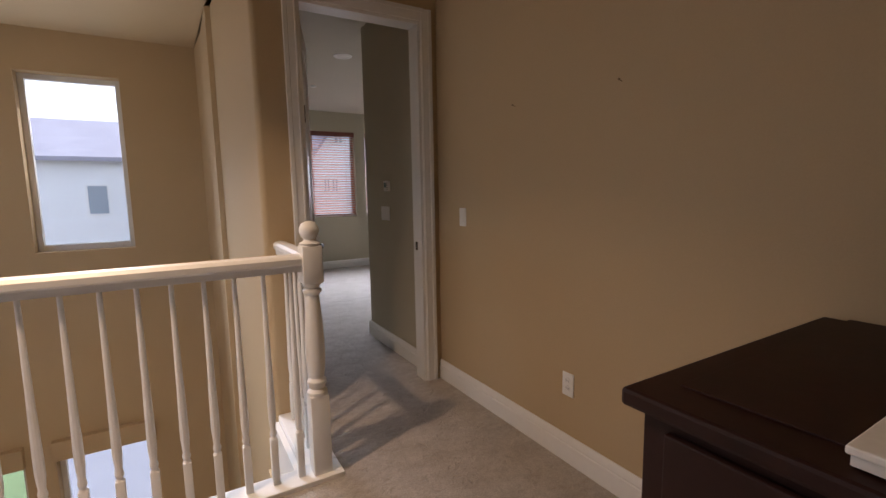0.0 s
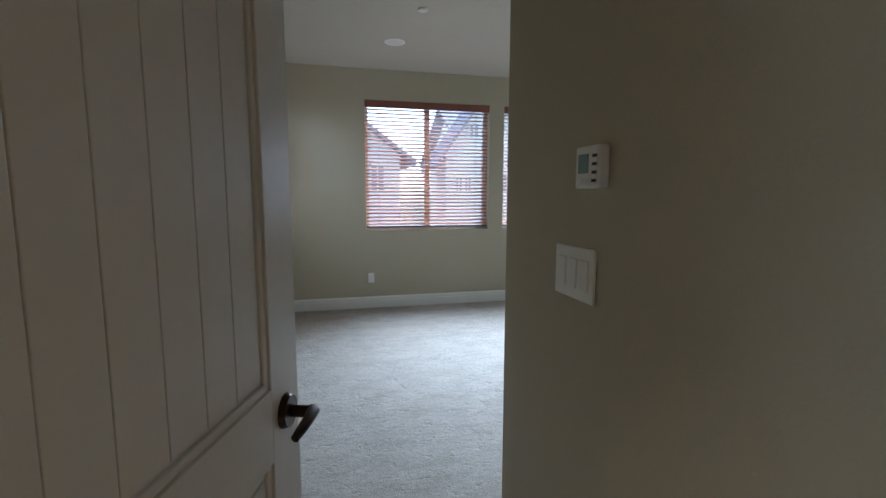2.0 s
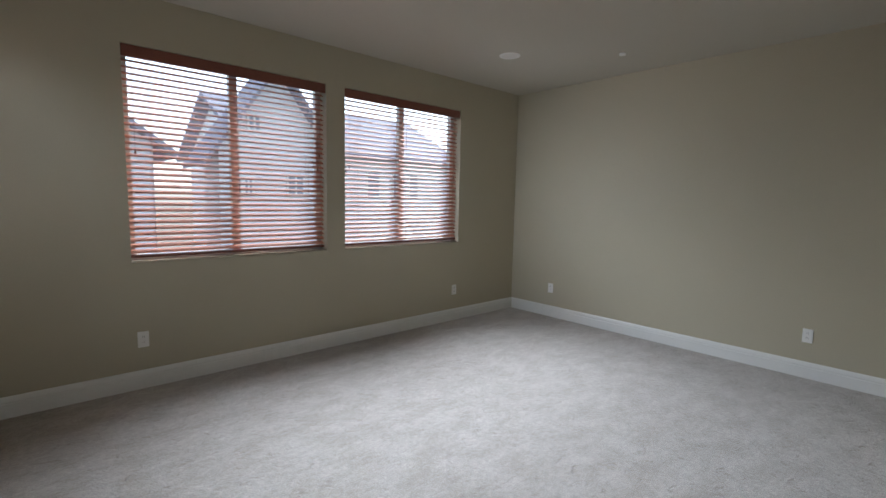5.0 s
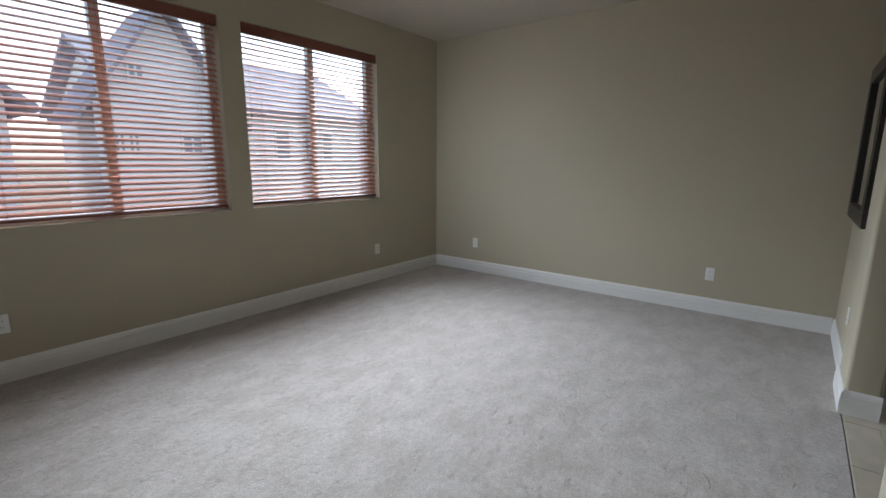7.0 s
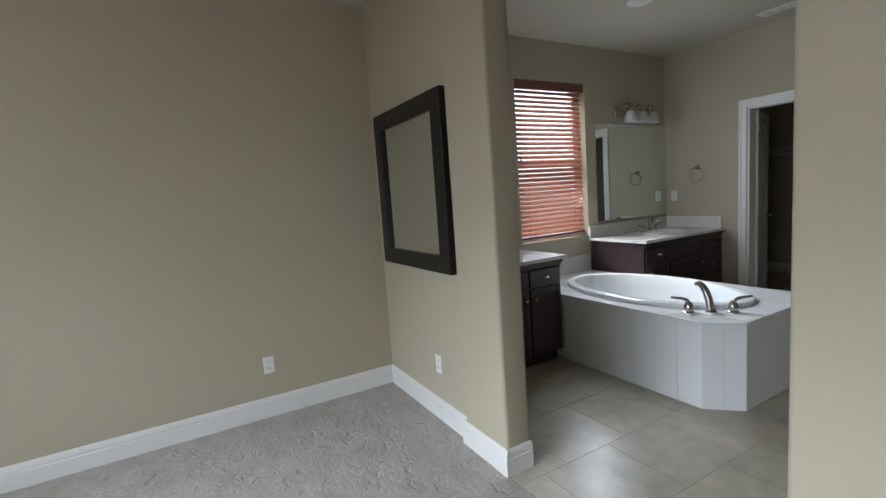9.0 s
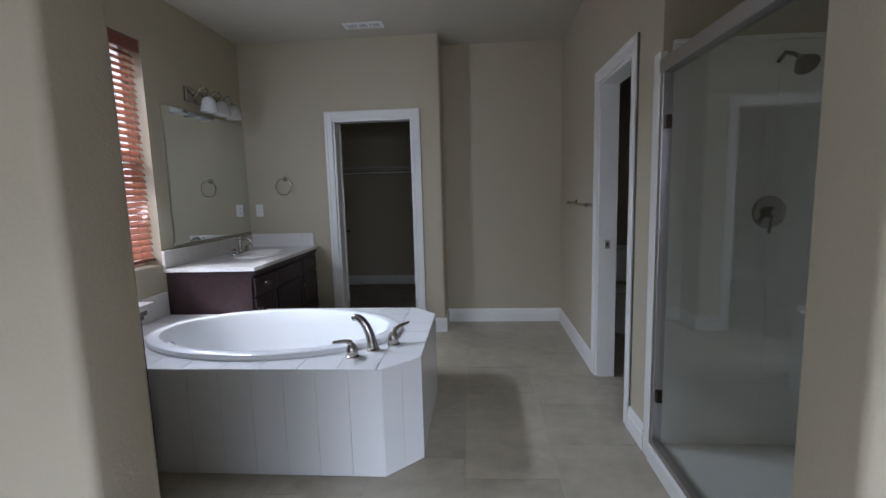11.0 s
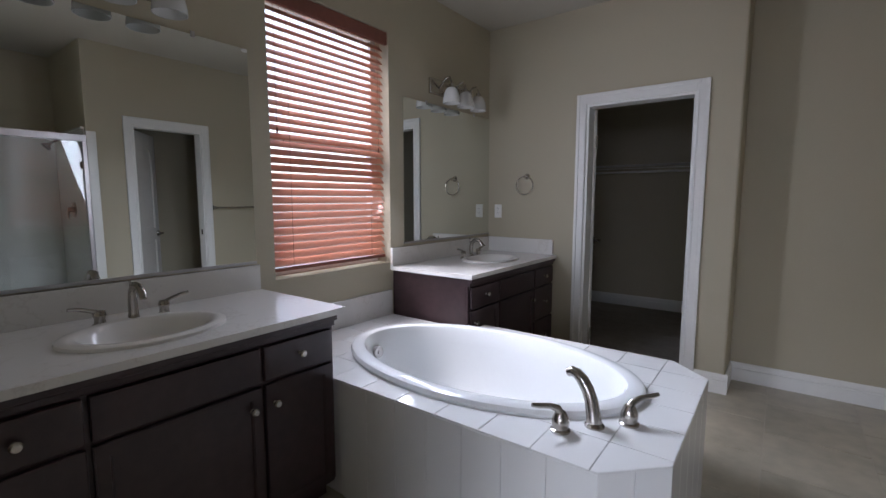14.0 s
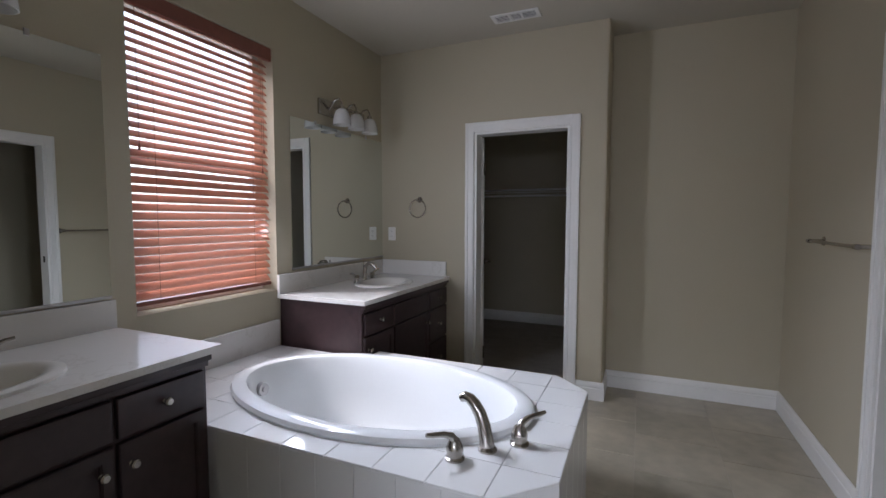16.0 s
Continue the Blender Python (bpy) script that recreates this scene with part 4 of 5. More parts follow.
def countertop(y0, y1, cx, cy, splash_y, label):
    c = thing("vanity_countertop", label, "countertop", (0, 0, 0), "vanity countertops")
    bm = bmesh.new()
    ring_slab(bm, 4.963, XB - 0.001, y0, y1, cx, cy, 0.17, 0.235, 0.8335, 0.86)
    part("slab", bm, QUARTZ, c)
    part("backsplash", boxes((XB - 0.021, XB - 0.001, y0, y1, 0.86, 0.983), bev=0.002), QUARTZ, c)
    if splash_y is not None:
        part("side_splash", boxes((4.995, XB - 0.021, *sorted((splash_y, splash_y + (0.02 if splash_y < 0 else -0.02))), 0.86, 0.983), bev=0.002), QUARTZ, c)
    s = thing("sink", "white oval ceramic drop-in sink", "sink", (cx, cy, 0.86), "bathroom sinks")
    bm = bmesh.new()
    k = 0.235 / 0.17
    lathe(bm, [(0.225, 0.0005), (0.222, 0.010), (0.205, 0.016), (0.180, 0.012), (0.163, -0.004), (0.150, -0.04), (0.12, -0.085), (0.06, -0.115), (0.022, -0.12), (0.0, -0.12)], seg=40, sx=0.88, sy=0.88 * k * 0.94)
    lathe(bm, [(0.225, 0.0005), (0.17, -0.01), (0.155, -0.06), (0.10, -0.12), (0.0, -0.13)], seg=40, sx=0.86, sy=0.86 * k * 0.94)
    part("bowl", bm, CERAM, s, smooth=True)
    bm = bmesh.new()
    lathe(bm, [(0, -0.117), (0.02, -0.116), (0.022, -0.119)], seg=16)
    part("drain", bm, NICKEL, s, smooth=True)
    f = thing("faucet", "brushed nickel widespread faucet with two lever handles", "faucet", (cx + 0.185, cy - 0.02, 0.86), "bathroom faucets")
    bm = bmesh.new()
    lathe(bm, [(0.028, 0), (0.028, 0.006), (0.02, 0.014), (0.017, 0.03)], seg=18)
    tube(bm, [(0, 0, 0.02), (0.0, 0, 0.08), (-0.008, 0, 0.115), (-0.035, 0, 0.138), (-0.07, 0, 0.135), (-0.095, 0, 0.115), (-0.104, 0, 0.095)], [0.018, 0.0155, 0.015, 0.0145, 0.014, 0.013, 0.0125], 14)
    cyl(bm, (0.012, 0, 0.11), (0.012, 0, 0.15), 0.003, 0.005)
    part("spout", bm, NICKEL, f, "curved nickel spout", True)
    for sgn in (-1, 1):
        bm = bmesh.new()
        lathe(bm, [(0.027, 0), (0.027, 0.005), (0.018, 0.014), (0.016, 0.03), (0.021, 0.042), (0.017, 0.058), (0.0, 0.062)], (0, sgn * 0.105, 0), 16)
        tube(bm, [(0, sgn * 0.105, 0.05), (-0.002, sgn * 0.13, 0.062), (-0.004, sgn * 0.17, 0.075), (-0.006, sgn * 0.195, 0.078)], [0.010, 0.008, 0.007, 0.006], 10)
        part("handle", bm, NICKEL, f, "nickel lever handle", True)


countertop(0.957, 2.158, 5.24, 1.60, 2.158, "white veined quartz countertop with backsplash beside the bathtub")
countertop(-1.278, -0.011, 5.26, -0.72, -1.278, "white veined quartz countertop with backsplash in the corner")


def vanity_mirror(y0, y1, z0, z1):
    m = thing("vanity_mirror", "large frameless vanity mirror held by small clips", "mirror", (XB, 0, 0), "vanity mirrors")
    part("mirror_glass", boxes((-0.007, -0.002, y0, y1, z0, z1)), MIRROR, m)
    part("bottom_channel", boxes((-0.012, -0.001, y0, y1, z0 - 0.008, z0 + 0.004)), CHROME, m)
    for y in (y0 + 0.25, y1 - 0.25):
        part("clip", boxes((-0.011, -0.001, y - 0.008, y + 0.008, z1 - 0.012, z1 + 0.014), bev=0.001), CHROME, m)


vanity_mirror(0.968, 2.10, 0.998, 2.022)
vanity_mirror(-1.277, -0.148, 1.01, 2.002)


def vanity_light(y, z):
    o = thing("vanity_light", "nickel wall light bar with three frosted glass shades", "wall light", (XB, y, z), "vanity lights")
    part("back_plate", boxes((-0.022, 0, -0.28, 0.28, -0.055, 0.055), bev=0.004), NICKEL, o)
    for k in (-1, 0, 1):
        yy = k * 0.18
        bm = bmesh.new()
        tube(bm, [(-0.02, yy, -0.01), (-0.05, yy, 0.02), (-0.08, yy, 0.055), (-0.115, yy, 0.06), (-0.135, yy, 0.03), (-0.135, yy, -0.005)], 0.007, 10)
        lathe(bm, [(0, 0.012), (0.016, 0.008), (0.02, -0.012), (0.024, -0.022)], (-0.135, yy, 0), 16)
        arm = part("arm", bm, NICKEL, o, smooth=True)
        bm = bmesh.new()
        lathe(bm, [(0.024, -0.016), (0.042, -0.030), (0.053, -0.058), (0.061, -0.095), (0.064, -0.128), (0.060, -0.128), (0.057, -0.095), (0.049, -0.060), (0.038, -0.034), (0.02, -0.020)], (-0.135, yy, 0), 24)
        part("shade", bm, SHADE, o, "frosted white bell glass shade", True)
        bm = bmesh.new()
        lathe(bm, [(0, -0.108), (0.022, -0.100), (0.026, -0.085), (0.018, -0.06), (0.012, -0.03), (0, -0.025)], (-0.135, yy, 0), 14)
        part("bulb", bm, SHADE, arm, "unlit frosted bulb", True)


vanity_light(-0.71, 2.13)
vanity_light(1.54, 2.16)

# tub deck
DZ = 0.534
OUT = [(3.72, 0.81), (3.885, 0.975), (XB - 0.002, 0.975), (XB - 0.002, -0.008), (4.955, -0.008), (4.955, -0.15), (3.885, -0.15), (3.72, 0.015)]
TCX, TCY, TA, TB = 4.635, 0.42, 0.745, 0.455
dk = thing("bathtub_deck", "white tiled bathtub surround with clipped corners", "tub deck", (0, 0, 0))
bm = bmesh.new()
inset = [(3.728, 0.807), (3.888, 0.967), (5.61, 0.967), (5.61, -0.001), (4.95, -0.001), (4.95, -0.142), (3.888, -0.142), (3.728, 0.018)]
lo = [bm.verts.new((x, y, 0)) for x, y in inset]
hi = [bm.verts.new((x, y, DZ - 0.008)) for x, y in inset]
for i in range(8):
    bm.faces.new((lo[i], lo[(i + 1) % 8], hi[(i + 1) % 8], hi[i]))
part("core", bm, GROUTW, dk)


def clip_poly(poly, px, py, nx, ny):
    """The part of a polygon where (p - point) . n >= 0."""
    res = []
    for i, p in enumerate(poly):
        q = poly[(i + 1) % len(poly)]
        dp, dq = (p[0] - px) * nx + (p[1] - py) * ny, (q[0] - px) * nx + (q[1] - py) * ny
        if dp >= 0:
            res.append(p)
        if (dp >= 0) != (dq >= 0):
            t = dp / (dp - dq)
            res.append((p[0] + (q[0] - p[0]) * t, p[1] + (q[1] - p[1]) * t))
    return res


def area(poly):
    return 0.5 * abs(sum(a[0] * b[1] - b[0] * a[1] for a, b in zip(poly, poly[1:] + poly[:1])))


g = 0.0009
for ix in range(11):
    for iy in range(7):
        x0, y0 = 3.72 + 0.19 * ix, 0.975 - 0.19 * (iy + 1)
        poly = [(x0 + g, y0 + g), (x0 + 0.19 - g, y0 + g), (x0 + 0.19 - g, y0 + 0.19 - g), (x0 + g, y0 + 0.19 - g)]
        for px, py, nx, ny in ((3.72, 0, 1, 0), (0, 0.975, 0, -1), (XB - 0.002, 0, -1, 0), (0, -0.15, 0, 1), (3.8025, 0.8925, 0.7071, -0.7071), (3.8025, -0.0675, 0.7071, 0.7071)):
            poly = clip_poly(poly, px, py, nx, ny) if len(poly) > 2 else []
        if len(poly) > 2 and x0 + 0.19 > 4.955:
            if x0 > 4.955:
                poly = clip_poly(poly, 0, -0.006, 0, 1)
            elif y0 < -0.15 or y0 < -0.01:
                poly = clip_poly(poly, 4.955, 0, -1, 0)
        if len(poly) < 3 or area(poly) < 0.0004:
            continue
        mx, my = sum(p[0] for p in poly) / len(poly), sum(p[1] for p in poly) / len(poly)
        a, b = TA - 0.03, TB - 0.03
        t = math.atan2((my - TCY) / b, (mx - TCX) / a)
        ex, ey = TCX + a * math.cos(t), TCY + b * math.sin(t)
        nx, ny = math.cos(t) / a, math.sin(t) / b
        ln = math.hypot(nx, ny)
        poly = clip_poly(poly, ex, ey, nx / ln, ny / ln)
        if len(poly) < 3 or area(poly) < 0.0004:
            continue
        bm = bmesh.new()
        prism(bm, poly, DZ - 0.008, DZ)
        top = [e for e in bm.edges if all(v.co.z > DZ - 0.001 for v in e.verts)]
        bmesh.ops.bevel(bm, geom=top, offset=0.0017, segments=2, affect="EDGES")
        part("tile", bm, TUBT, dk)

# upright tiles on the sides of the deck
for (ax, ay), (bx_, by_) in ((OUT[0], OUT[1]), (OUT[1], (4.99, 0.975)), (OUT[7], OUT[0]), (OUT[6], OUT[7]), (OUT[5], OUT[6])):
    a, b = Vector((ax, ay, 0)), Vector((bx_, by_, 0))
    L = (b - a).length
    n = max(1, round(L / 0.152))
    w = L / n
    d = (b - a).normalized()
    nrm = Vector((-d.y, d.x, 0))
    if (a + nrm * 0.01 - Vector((TCX, TCY, 0))).length < (a - Vector((TCX, TCY, 0))).length:
        nrm = -nrm
    for z0, z1 in ((0.0, 0.5268),):
        bm = bmesh.new()
        box(bm, 0.0007, w - 0.0007, 0, 0.0078, z0 + 0.0012, z1 - 0.0012)
        es = [e for e in bm.edges if all(v.co.y > 0.007 for v in e.verts)]
        bmesh.ops.bevel(bm, geom=es, offset=0.001, segments=1, affect="EDGES")
        me = finish(bm, "tile", TUBT)
        for k in range(n):
            p = part("tile", me, TUBT, dk)
            mm = Matrix((d, nrm, Vector((0, 0, 1)))).transposed().to_4x4()
            p.matrix_world = Matrix.Translation(a + d * (k * w) - nrm * 0.008) @ mm

sp = thing("tub_backsplash", "white quartz upstand along the window wall", "backsplash", (0, 0, 0))
part("slab", boxes((XB - 0.021, XB - 0.001, -0.008, 0.954, DZ + 0.001, 0.70), bev=0.003), QUARTZ, sp)

tb = thing("bathtub", "white oval acrylic drop-in bathtub", "bathtub", (TCX, TCY, DZ))
bm = bmesh.new()


def oval_ring(off, z, n=56):
    return [bm.verts.new(((TA - off) * math.cos(2 * math.pi * i / n), (TB - off) * math.sin(2 * math.pi * i / n), z)) for i in range(n)]


rings = [oval_ring(o, z) for o, z in ((0.0, 0.0), (-0.004, 0.012), (0.003, 0.028), (0.014, 0.034), (0.05, 0.036), (0.068, 0.030), (0.078, 0.012), (0.088, -0.06), (0.105, -0.18), (0.13, -0.30), (0.17, -0.37), (0.24, -0.405))]
for p, q in zip(rings, rings[1:]):
    for i in range(len(p)):
        j = (i + 1) % len(p)
        bm.faces.new((p[i], p[j], q[j], q[i]))
bm.faces.new(rings[-1])
part("shell", bm, ACRYL, tb, smooth=True)
bm = bmesh.new()
ov = Vector((TA - 0.112, 0.05, -0.07))
cyl(bm, ov + Vector((0.01, 0, 0)), ov + Vector((-0.012, 0, 0.002)), 0.034, 0.031, 24)
cyl(bm, ov + Vector((-0.012, 0, 0.002)), ov + Vector((-0.018, 0, 0.003)), 0.014, 0.012, 16)
part("overflow_plate", bm, CHROME, tb, "round chrome overflow plate", True)

tf = thing("tub_faucet", "brushed nickel roman tub spout with two lever handles", "faucet", (3.982, 0.712, DZ))
aim = Vector((1.0, -0.12, 0)).normalized()
side = Vector((-aim.y, aim.x, 0))
bm = bmesh.new()
lathe(bm, [(0.034, 0), (0.034, 0.006), (0.026, 0.016)], seg=20)
arc = ((0.0, 0.0), (0.006, 0.045), (0.016, 0.088), (0.031, 0.125), (0.050, 0.153), (0.070, 0.169), (0.089, 0.173), (0.103, 0.165))
tube(bm, [aim * u + Vector((0, 0, h)) for u, h in arc], [0.027, 0.025, 0.0235, 0.022, 0.021, 0.0195, 0.018, 0.016], 18)
part("spout", bm, NICKEL, tf, "tall curved nickel spout", True)
for off in (Vector((0.083, 0.099, 0)), Vector((-0.091, -0.086, 0))):
    bm = bmesh.new()
    lathe(bm, [(0.034, 0), (0.034, 0.006), (0.027, 0.011), (0.029, 0.026), (0.029, 0.040), (0.023, 0.056), (0.017, 0.068), (0.0, 0.074)], off, 20)
    o2 = off.normalized()
    tube(bm, [off + Vector((0, 0, 0.058)), off + o2 * 0.012 + Vector((0, 0, 0.080)), off + o2 * 0.04 + Vector((0, 0, 0.092)), off + o2 * 0.08 + Vector((0, 0, 0.097)), off + o2 * 0.105 + Vector((0, 0, 0.102))], [0.016, 0.013, 0.0095, 0.009, 0.007], 12)
    part("handle", bm, NICKEL, tf, "nickel lever handle", True)

# towel ring and towel bar
tr = thing("towel_ring", "brushed nickel towel ring on the wall", "towel ring", (5.243, YC, 1.50))
bm = bmesh.new()
cyl(bm, (0, 0, 0), (0, 0.008, 0), 0.025, 0.022, 18)
cyl(bm, (0, 0.008, 0), (0, 0.05, -0.004), 0.010, 0.011, 14)
part("mount", bm, NICKEL, tr, smooth=True)
bm = bmesh.new()
tube(bm, [(0.075 * math.sin(2 * math.pi * i / 32), 0.045, -0.075 + 0.075 * math.cos(2 * math.pi * i / 32)) for i in range(33)], 0.0058, 10)
part("ring", bm, NICKEL, tr, smooth=True)

bar = thing("towel_bar", "brushed nickel towel bar on the wall", "towel bar", (XT, -0.62, 1.22))
bm = bmesh.new()
cyl(bm, (0.065, -0.30, 0), (0.065, 0.30, 0), 0.0085, seg=14)
part("rod", bm, NICKEL, bar, smooth=True)
for y in (-0.30, 0.30):
    bm = bmesh.new()
    cyl(bm, (0, y, 0), (0.008, y, 0), 0.026, 0.023, 18)
    cyl(bm, (0.008, y, 0), (0.07, y, 0), 0.010, 0.011, 14)
    cyl(bm, (0.065, y - 0.016, 0), (0.065, y + 0.016, 0), 0.013, seg=14)
    part("bracket", bm, NICKEL, bar, smooth=True)

# shower
sh = thing("shower_enclosure", "white shower stall with chrome framed glass door", "shower", (0, 0, 0))
S0, S1 = 0.79, 1.98
part("base_tray", boxes((1.66, XT + 0.02, S0 + 0.002, S1 - 0.002, -0.004, 0.09), bev=0.01), SHELLW, sh)
panels = [
    part("wall_panel", boxes((1.66, XT - 0.04, S0 + 0.001, S0 + 0.008, 0.09, 1.95)), GROUTW, sh, "white tiled surround"),
    part("wall_panel", boxes((1.66, XT - 0.04, S1 + 0.17, S1 + 0.178, 0.09, 1.95)), GROUTW, sh),
    part("wall_panel", boxes((1.652, 1.660, S0 + 0.012, S1 + 0.17, 0.09, 1.95)), GROUTW, sh),
]
part("wall_cap", boxes((1.66, XT - 0.04, S0 + 0.001, S0 + 0.03, 1.95, 1.97), bev=0.004), SHELLW, sh)


def shower_tile(axis, w, h):
    bm = boxes((0.0006, w - 0.0006, 0, 0.003, 0.001, h - 0.001) if axis == "x" else (0, 0.003, 0.0006, w - 0.0006, 0.001, h - 0.001))
    return finish(bm, "tile", SHELLW)


rows_n, tile_h = 6, 1.86 / 6
for axis, n_t, w, at, par in (("x", 2, 0.45, (1.66, S0 + 0.007), panels[0]), ("x", 2, 0.45, (1.66, S1 + 0.166), panels[1]), ("y", 3, 1.348 / 3, (1.659, S0 + 0.012), panels[2])):
    me = shower_tile(axis, w, tile_h)
    for r in range(rows_n):
        for k in range(n_t):
            p = part("tile", me, SHELLW, par)
            p.location = (at[0] + (k * w if axis == "x" else 0), at[1] + (k * w if axis == "y" else 0), 0.09 + r * tile_h)
part("trim_strip", boxes((XT - 0.02, XT + 0.012, S0 - 0.07, S0 + 0.005, 0.0, 1.93), bev=0.004), SHELLW, sh, "white edge strip")
bm = boxes((XT - 0.035, XT + 0.01, S0 + 0.005, S0 + 0.04, 0.09, 1.86), (XT - 0.035, XT + 0.01, S1 - 0.04, S1 - 0.005, 0.09, 1.86), (XT - 0.04, XT + 0.015, S0 + 0.005, S1 - 0.005, 1.83, 1.89), (XT - 0.035, XT + 0.01, S0 + 0.04, S1 - 0.04, 0.09, 0.12), bev=0.004)
part("metal_frame", bm, CHROME, sh, "chrome frame")
p = part("glass_panel", boxes((XT - 0.017, XT - 0.011, S0 + 0.04, S1 - 0.04, 0.12, 1.83)), SGLASS, sh, "clear shower glass")
p.visible_shadow = False
for z in (0.35, 1.62):
    part("hinge", boxes((XT - 0.026, XT + 0.002, S0 + 0.036, S0 + 0.06, z - 0.03, z + 0.03), bev=0.003), BRONZE, sh, "dark door hinge")
bm = bmesh.new()
cyl(bm, (2.12, S0 + 0.012, 1.21), (2.12, S0 + 0.022, 1.21), 0.074, 0.069, 28)
cyl(bm, (2.12, S0 + 0.022, 1.21), (2.12, S0 + 0.065, 1.21), 0.026, 0.022, 18)
tube(bm, [(2.12, S0 + 0.055, 1.21), (2.14, S0 + 0.065, 1.17), (2.15, S0 + 0.07, 1.12)], [0.010, 0.009, 0.007], 10)
part("valve_handle", bm, NICKEL, sh, "brushed nickel shower valve", True)
bm = bmesh.new()
tube(bm, [(2.12, S0 + 0.012, 1.86), (2.12, S0 + 0.06, 1.885), (2.12, S0 + 0.12, 1.86), (2.12, S0 + 0.15, 1.835)], 0.009, 10)
cyl(bm, (2.12, S0 + 0.15, 1.84), (2.12, S0 + 0.19, 1.80), 0.014, 0.045, 20)
part("shower_head", bm, BRONZE, sh, "dark metal shower head", True)

# toilet room
to = thing("toilet", "white ceramic toilet against the back wall", "toilet", (2.08, YR - 0.12, 0))
bm = bmesh.new()
box(bm, -0.21, 0.21, 0.012, 0.20, 0.38, 0.74, 0.02)
part("tank", bm, CERAM, to)
part("tank_lid", boxes((-0.22, 0.22, 0.006, 0.21, 0.74, 0.775), bev=0.008), CERAM, to)
bm = bmesh.new()
lathe(bm, [(0.11, 0.0), (0.10, 0.10), (0.13, 0.22), (0.18, 0.34), (0.19, 0.39), (0.0, 0.40)], (0, 0.43, 0), 28, 1.0, 1.3)
part("bowl", bm, CERAM, to, smooth=True)
bm = bmesh.new()
lathe(bm, [(0.0, 0.40), (0.19, 0.40), (0.195, 0.415), (0.18, 0.425), (0.0, 0.425)], (0, 0.43, 0), 28, 1.0, 1.28)
part("seat", bm, CERAM, to, smooth=True)
tp = thing("toilet_paper", "white toilet paper roll on a wall holder", "toilet paper", (XT - 0.12, -0.72, 0.53))
bm = bmesh.new()
cyl(bm, (-0.05, -0.055, 0), (-0.05, 0.055, 0), 0.052, seg=24)
part("roll", bm, PAPER, tp, smooth=True)
bm = bmesh.new()
cyl(bm, (-0.05, -0.075, 0), (-0.05, 0.075, 0), 0.008)
cyl(bm, (0, -0.075, 0), (-0.055, -0.075, 0), 0.008)
cyl(bm, (0, 0.075, 0), (-0.055, 0.075, 0), 0.008)
part("holder", bm, NICKEL, tp, smooth=True)

# closet
cs = thing("closet_shelf", "white wire closet shelf with hanging rod", "wire shelf", (0, 0, 0))
bm = bmesh.new()
for k in range(9):
    y = -3.57 + k * 0.038
    cyl(bm, (3.76, y, 1.70), (XB - 0.01, y, 1.70), 0.0025, seg=6)
for z in (1.66, 1.70):
    cyl(bm, (3.76, -3.265, z), (XB - 0.01, -3.265, z), 0.004, seg=6)
for k in range(60):
    x = 3.78 + k * 0.0308
    cyl(bm, (x, -3.575, 1.702), (x, -3.265, 1.702), 0.0018, seg=5)
    cyl(bm, (x, -3.265, 1.66), (x, -3.265, 1.702), 0.0018, seg=5)
part("wire_deck", bm, VINYL, cs)
bm = bmesh.new()
cyl(bm, (3.76, -3.29, 1.62), (XB - 0.01, -3.29, 1.62), 0.012, seg=12)
part("hanging_rod", bm, VINYL, cs, smooth=True)


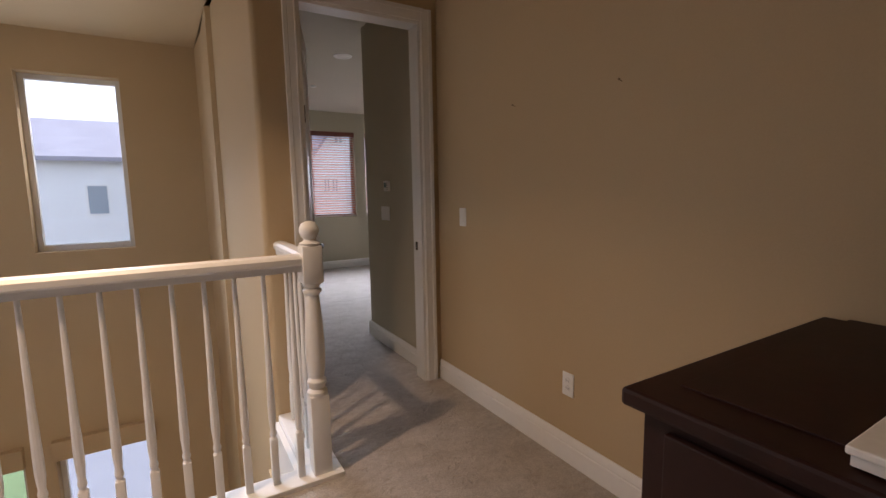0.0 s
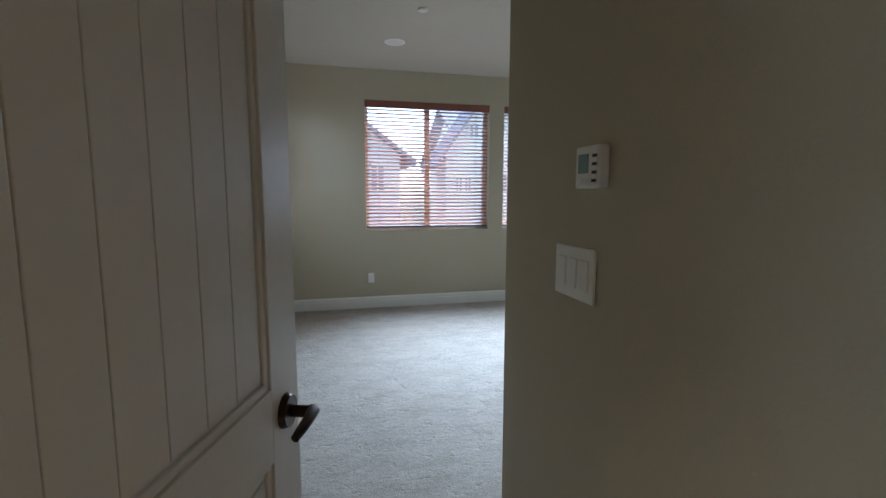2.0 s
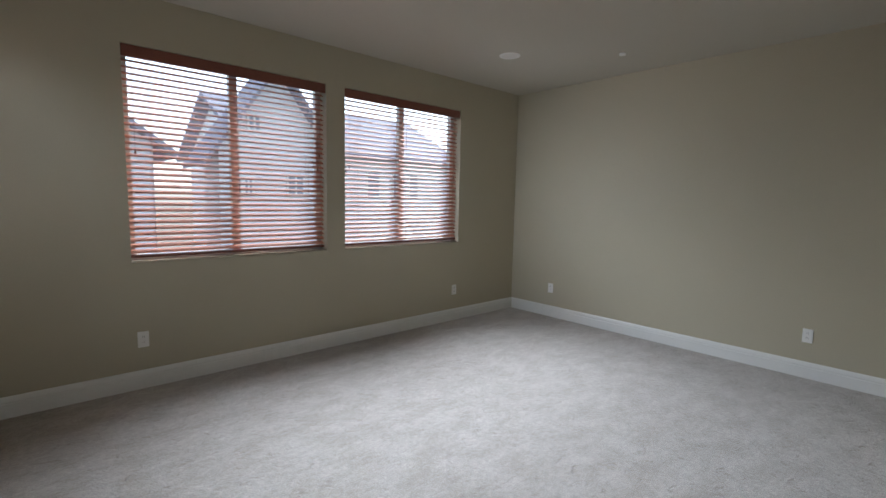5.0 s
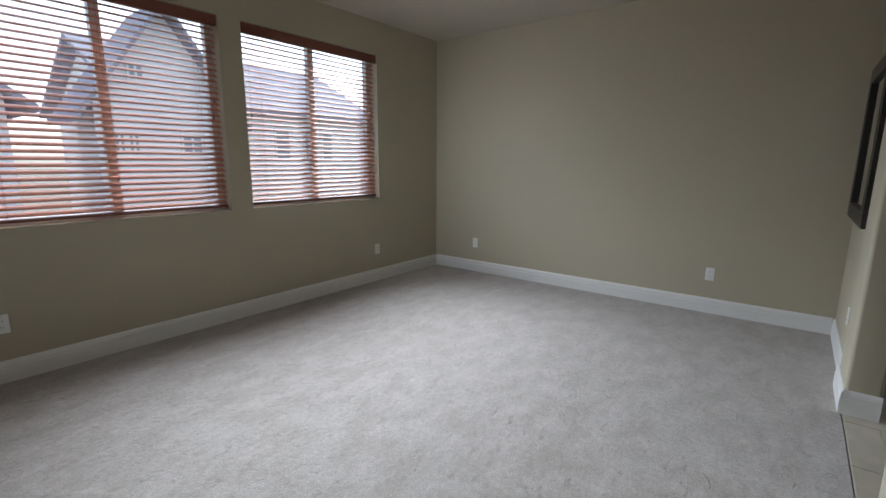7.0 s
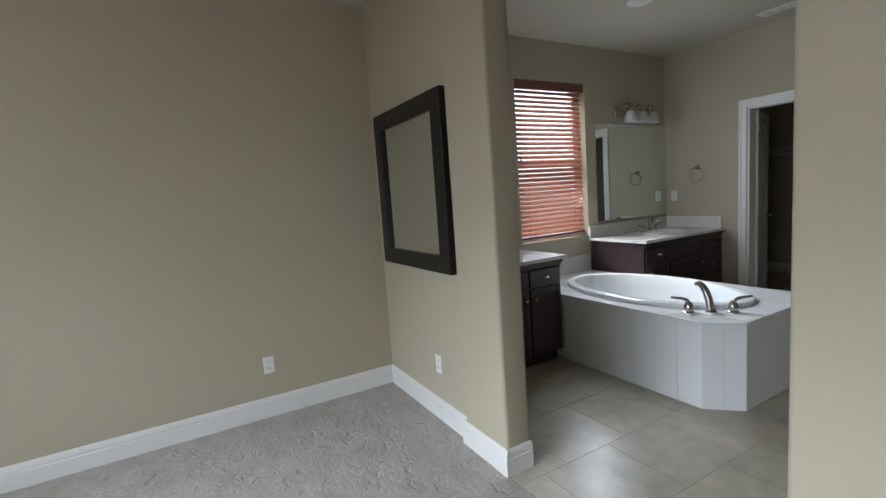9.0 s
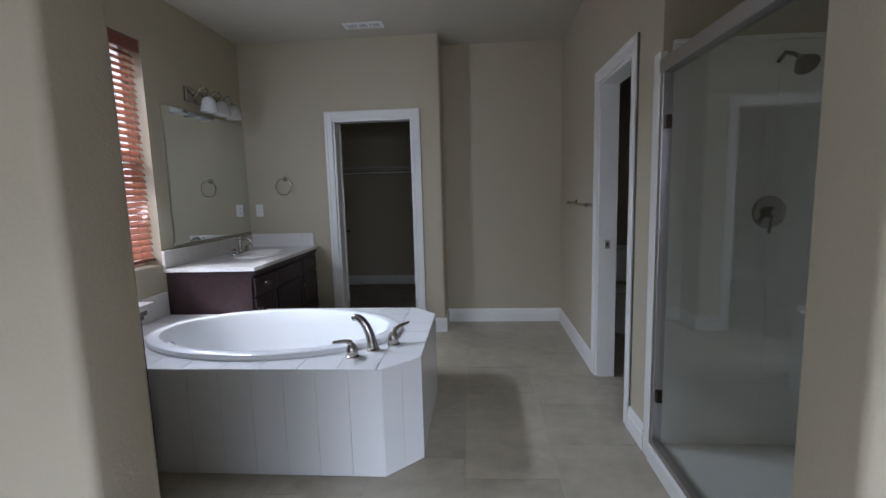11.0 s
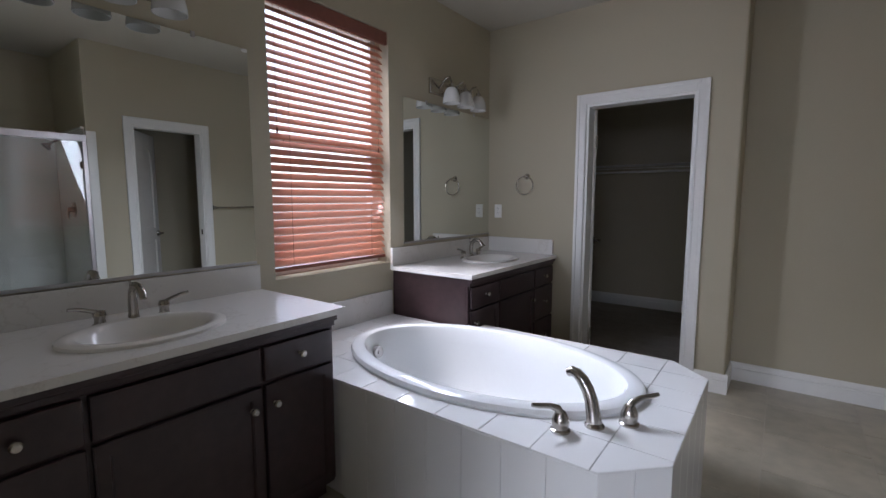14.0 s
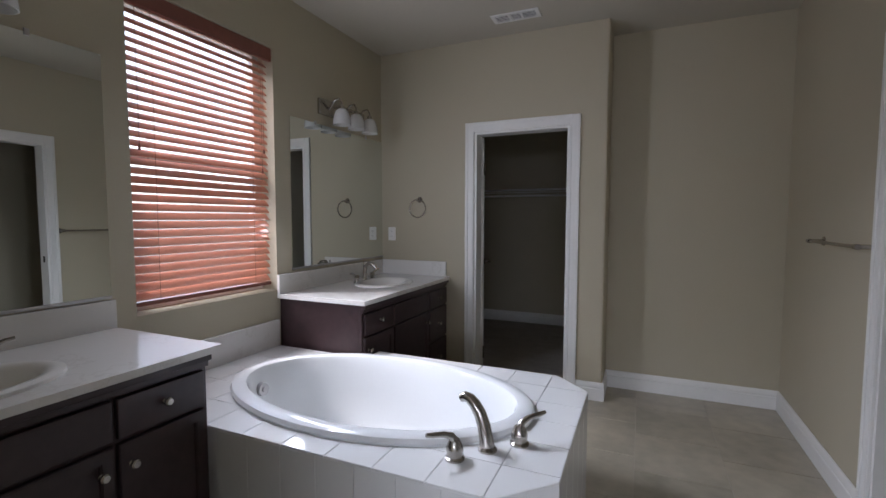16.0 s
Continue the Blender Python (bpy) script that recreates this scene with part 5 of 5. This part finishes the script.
# ---- outside ----
def house(x, y, w, d, h, rise, turn, wallm, label, windows, side=False):
    """A two-storey house with a gable roof; local front faces -y."""
    o = tagged(new("house"), label, "house", "neighbouring houses")
    o.matrix_world = pose(x, y, -3.15, 0, 0, turn)
    bm = bmesh.new()
    vs = [bm.verts.new(c) for c in ((-w / 2, 0, 0), (w / 2, 0, 0), (w / 2, 0, h), (0, 0, h + rise), (-w / 2, 0, h), (-w / 2, d, 0), (w / 2, d, 0), (w / 2, d, h), (0, d, h + rise), (-w / 2, d, h))]
    bm.faces.new(vs[:5])
    bm.faces.new(vs[5:])
    for a, b in ((0, 4), (2, 1)):
        bm.faces.new((vs[a], vs[b], vs[b + 5], vs[a + 5]))
    part("wall", bm, wallm, o)
    bm = bmesh.new()
    for s in (-1, 1):
        e = 0.5
        k = rise / (w / 2)
        p = [(0, -e, h + rise + 0.12), (s * (w / 2 + e), -e, h - k * e + 0.12), (s * (w / 2 + e), d + e, h - k * e + 0.12), (0, d + e, h + rise + 0.12)]
        top = [bm.verts.new(c) for c in p]
        low = [bm.verts.new((a, b, c - 0.16)) for a, b, c in p]
        bm.faces.new(top)
        bm.faces.new(low)
        for i in range(4):
            bm.faces.new((top[i], top[(i + 1) % 4], low[(i + 1) % 4], low[i]))
    part("roof", bm, ROOF, o)
    for cx, cz, ww, hh in () if side else windows:
        wi = part("window", boxes((cx - ww / 2, cx + ww / 2, -0.03, 0.02, cz, cz + hh)), DARKG, o)
        part("frame", boxes((cx - ww / 2 - 0.07, cx - ww / 2, -0.05, 0.0, cz - 0.07, cz + hh + 0.07), (cx + ww / 2, cx + ww / 2 + 0.07, -0.05, 0.0, cz - 0.07, cz + hh + 0.07), (cx - ww / 2, cx + ww / 2, -0.05, 0.0, cz - 0.07, cz), (cx - ww / 2, cx + ww / 2, -0.05, 0.0, cz + hh, cz + hh + 0.07), (cx - 0.03, cx + 0.03, -0.05, 0.0, cz, cz + hh)), VINYL, wi)
    for cx, cz, ww, hh in windows if side else ():
        f = -w / 2
        yy = d / 2 + cx
        wi = part("window", boxes((f - 0.03, f + 0.02, yy - ww / 2, yy + ww / 2, cz, cz + hh)), DARKG, o)
        part("frame", boxes((f - 0.05, f, yy - ww / 2 - 0.07, yy - ww / 2, cz - 0.07, cz + hh + 0.07), (f - 0.05, f, yy + ww / 2, yy + ww / 2 + 0.07, cz - 0.07, cz + hh + 0.07), (f - 0.05, f, yy - ww / 2, yy + ww / 2, cz - 0.07, cz), (f - 0.05, f, yy - ww / 2, yy + ww / 2, cz + hh, cz + hh + 0.07)), VINYL, wi)
    return o


pairs = [(-2.6, 3.6, 0.7, 1.3), (-1.5, 3.6, 0.7, 1.3), (2.2, 3.6, 1.4, 1.3), (-2.2, 0.9, 1.6, 1.2), (2.4, 0.9, 1.2, 1.2)]
house(1.75, 17.0, 3.1, 3.0, 5.95, 1.15, 0, STUCCO, "grey stucco two-storey house wing with steep gable", [(0.75, 4.6, 0.42, 0.95), (-0.6, 4.6, 0.42, 0.95), (0.2, 1.0, 1.4, 1.2)])
house(6.7, 17.0, 3.5, 1.6, 6.13, 2.45, 0, STUCCO2, "cream stucco two-storey house wing with steep gable", [(-1.26, 4.62, 0.2, 0.5), (-0.92, 4.62, 0.2, 0.5), (-0.7, 6.6, 0.3, 0.4), (0.6, 4.62, 0.5, 0.6), (0.0, 1.0, 1.3, 1.2)])
house(15.6, 22.5, 8.0, 9.2, 6.4, 2.1, 90, STUCCO3, "white stucco two-storey house with long grey roof", [(-0.3, 4.55, 0.55, 1.05), (-1.6, 4.55, 0.55, 1.05), (-2.4, 4.55, 0.45, 1.05), (0.6, 1.0, 1.3, 1.2), (-2.4, 1.0, 1.3, 1.2)], True)
house(23.5, 18.0, 9.0, 9.0, 5.3, 2.4, 0, STUCCO, "grey stucco two-storey house with gable roof", pairs)
house(-0.6, 24.0, 8.0, 7.0, 6.1, 1.7, 90, STUCCO3, "white stucco two-storey house with long grey roof", [(-1.6, 3.9, 0.6, 1.05), (0.9, 3.9, 0.6, 1.05), (-1.0, 1.0, 1.3, 1.2)], True)
house(-14.5, 17.0, 9.0, 9.0, 5.3, 2.4, 0, STUCCO2, "cream stucco two-storey house with gable roof", pairs)
house(-9.5, 4.0, 9.0, 9.0, 5.3, 2.2, 90, STUCCO, "grey stucco house beside the stairwell", pairs)

# ---- bathroom floor tiles ----
TS = 0.449
fl = bpy.data.objects["floor_bath"]
for c in range(-3, 5):
    x0 = 3.515 + c * TS
    x1 = x0 + TS
    xa, xb = max(x0, XT - 0.12), min(x1, XB)
    if xb - xa < 0.03:
        continue
    ph = 1.715 - 0.15 * c
    for r in range(-8, 9):
        y0 = ph + r * TS
        ya, yb = max(y0, YR), min(y0 + TS, 2.16 if xa > 4.06 else YS - 0.008)
        if yb - ya < 0.02:
            continue
        if xb <= XT + 0.001 and not (ya > D_TO[0] and yb < D_TO[1]):
            continue
        bm = bmesh.new()
        box(bm, xa + 0.0018, xb - 0.0018, ya + 0.0018, yb - 0.0018, -0.0022, 0.0)
        es = [e for e in bm.edges if all(v.co.z > -0.0001 for v in e.verts)]
        bmesh.ops.bevel(bm, geom=es, offset=0.0008, segments=1, affect="EDGES")
        part("tile", bm, FLOORT, fl)
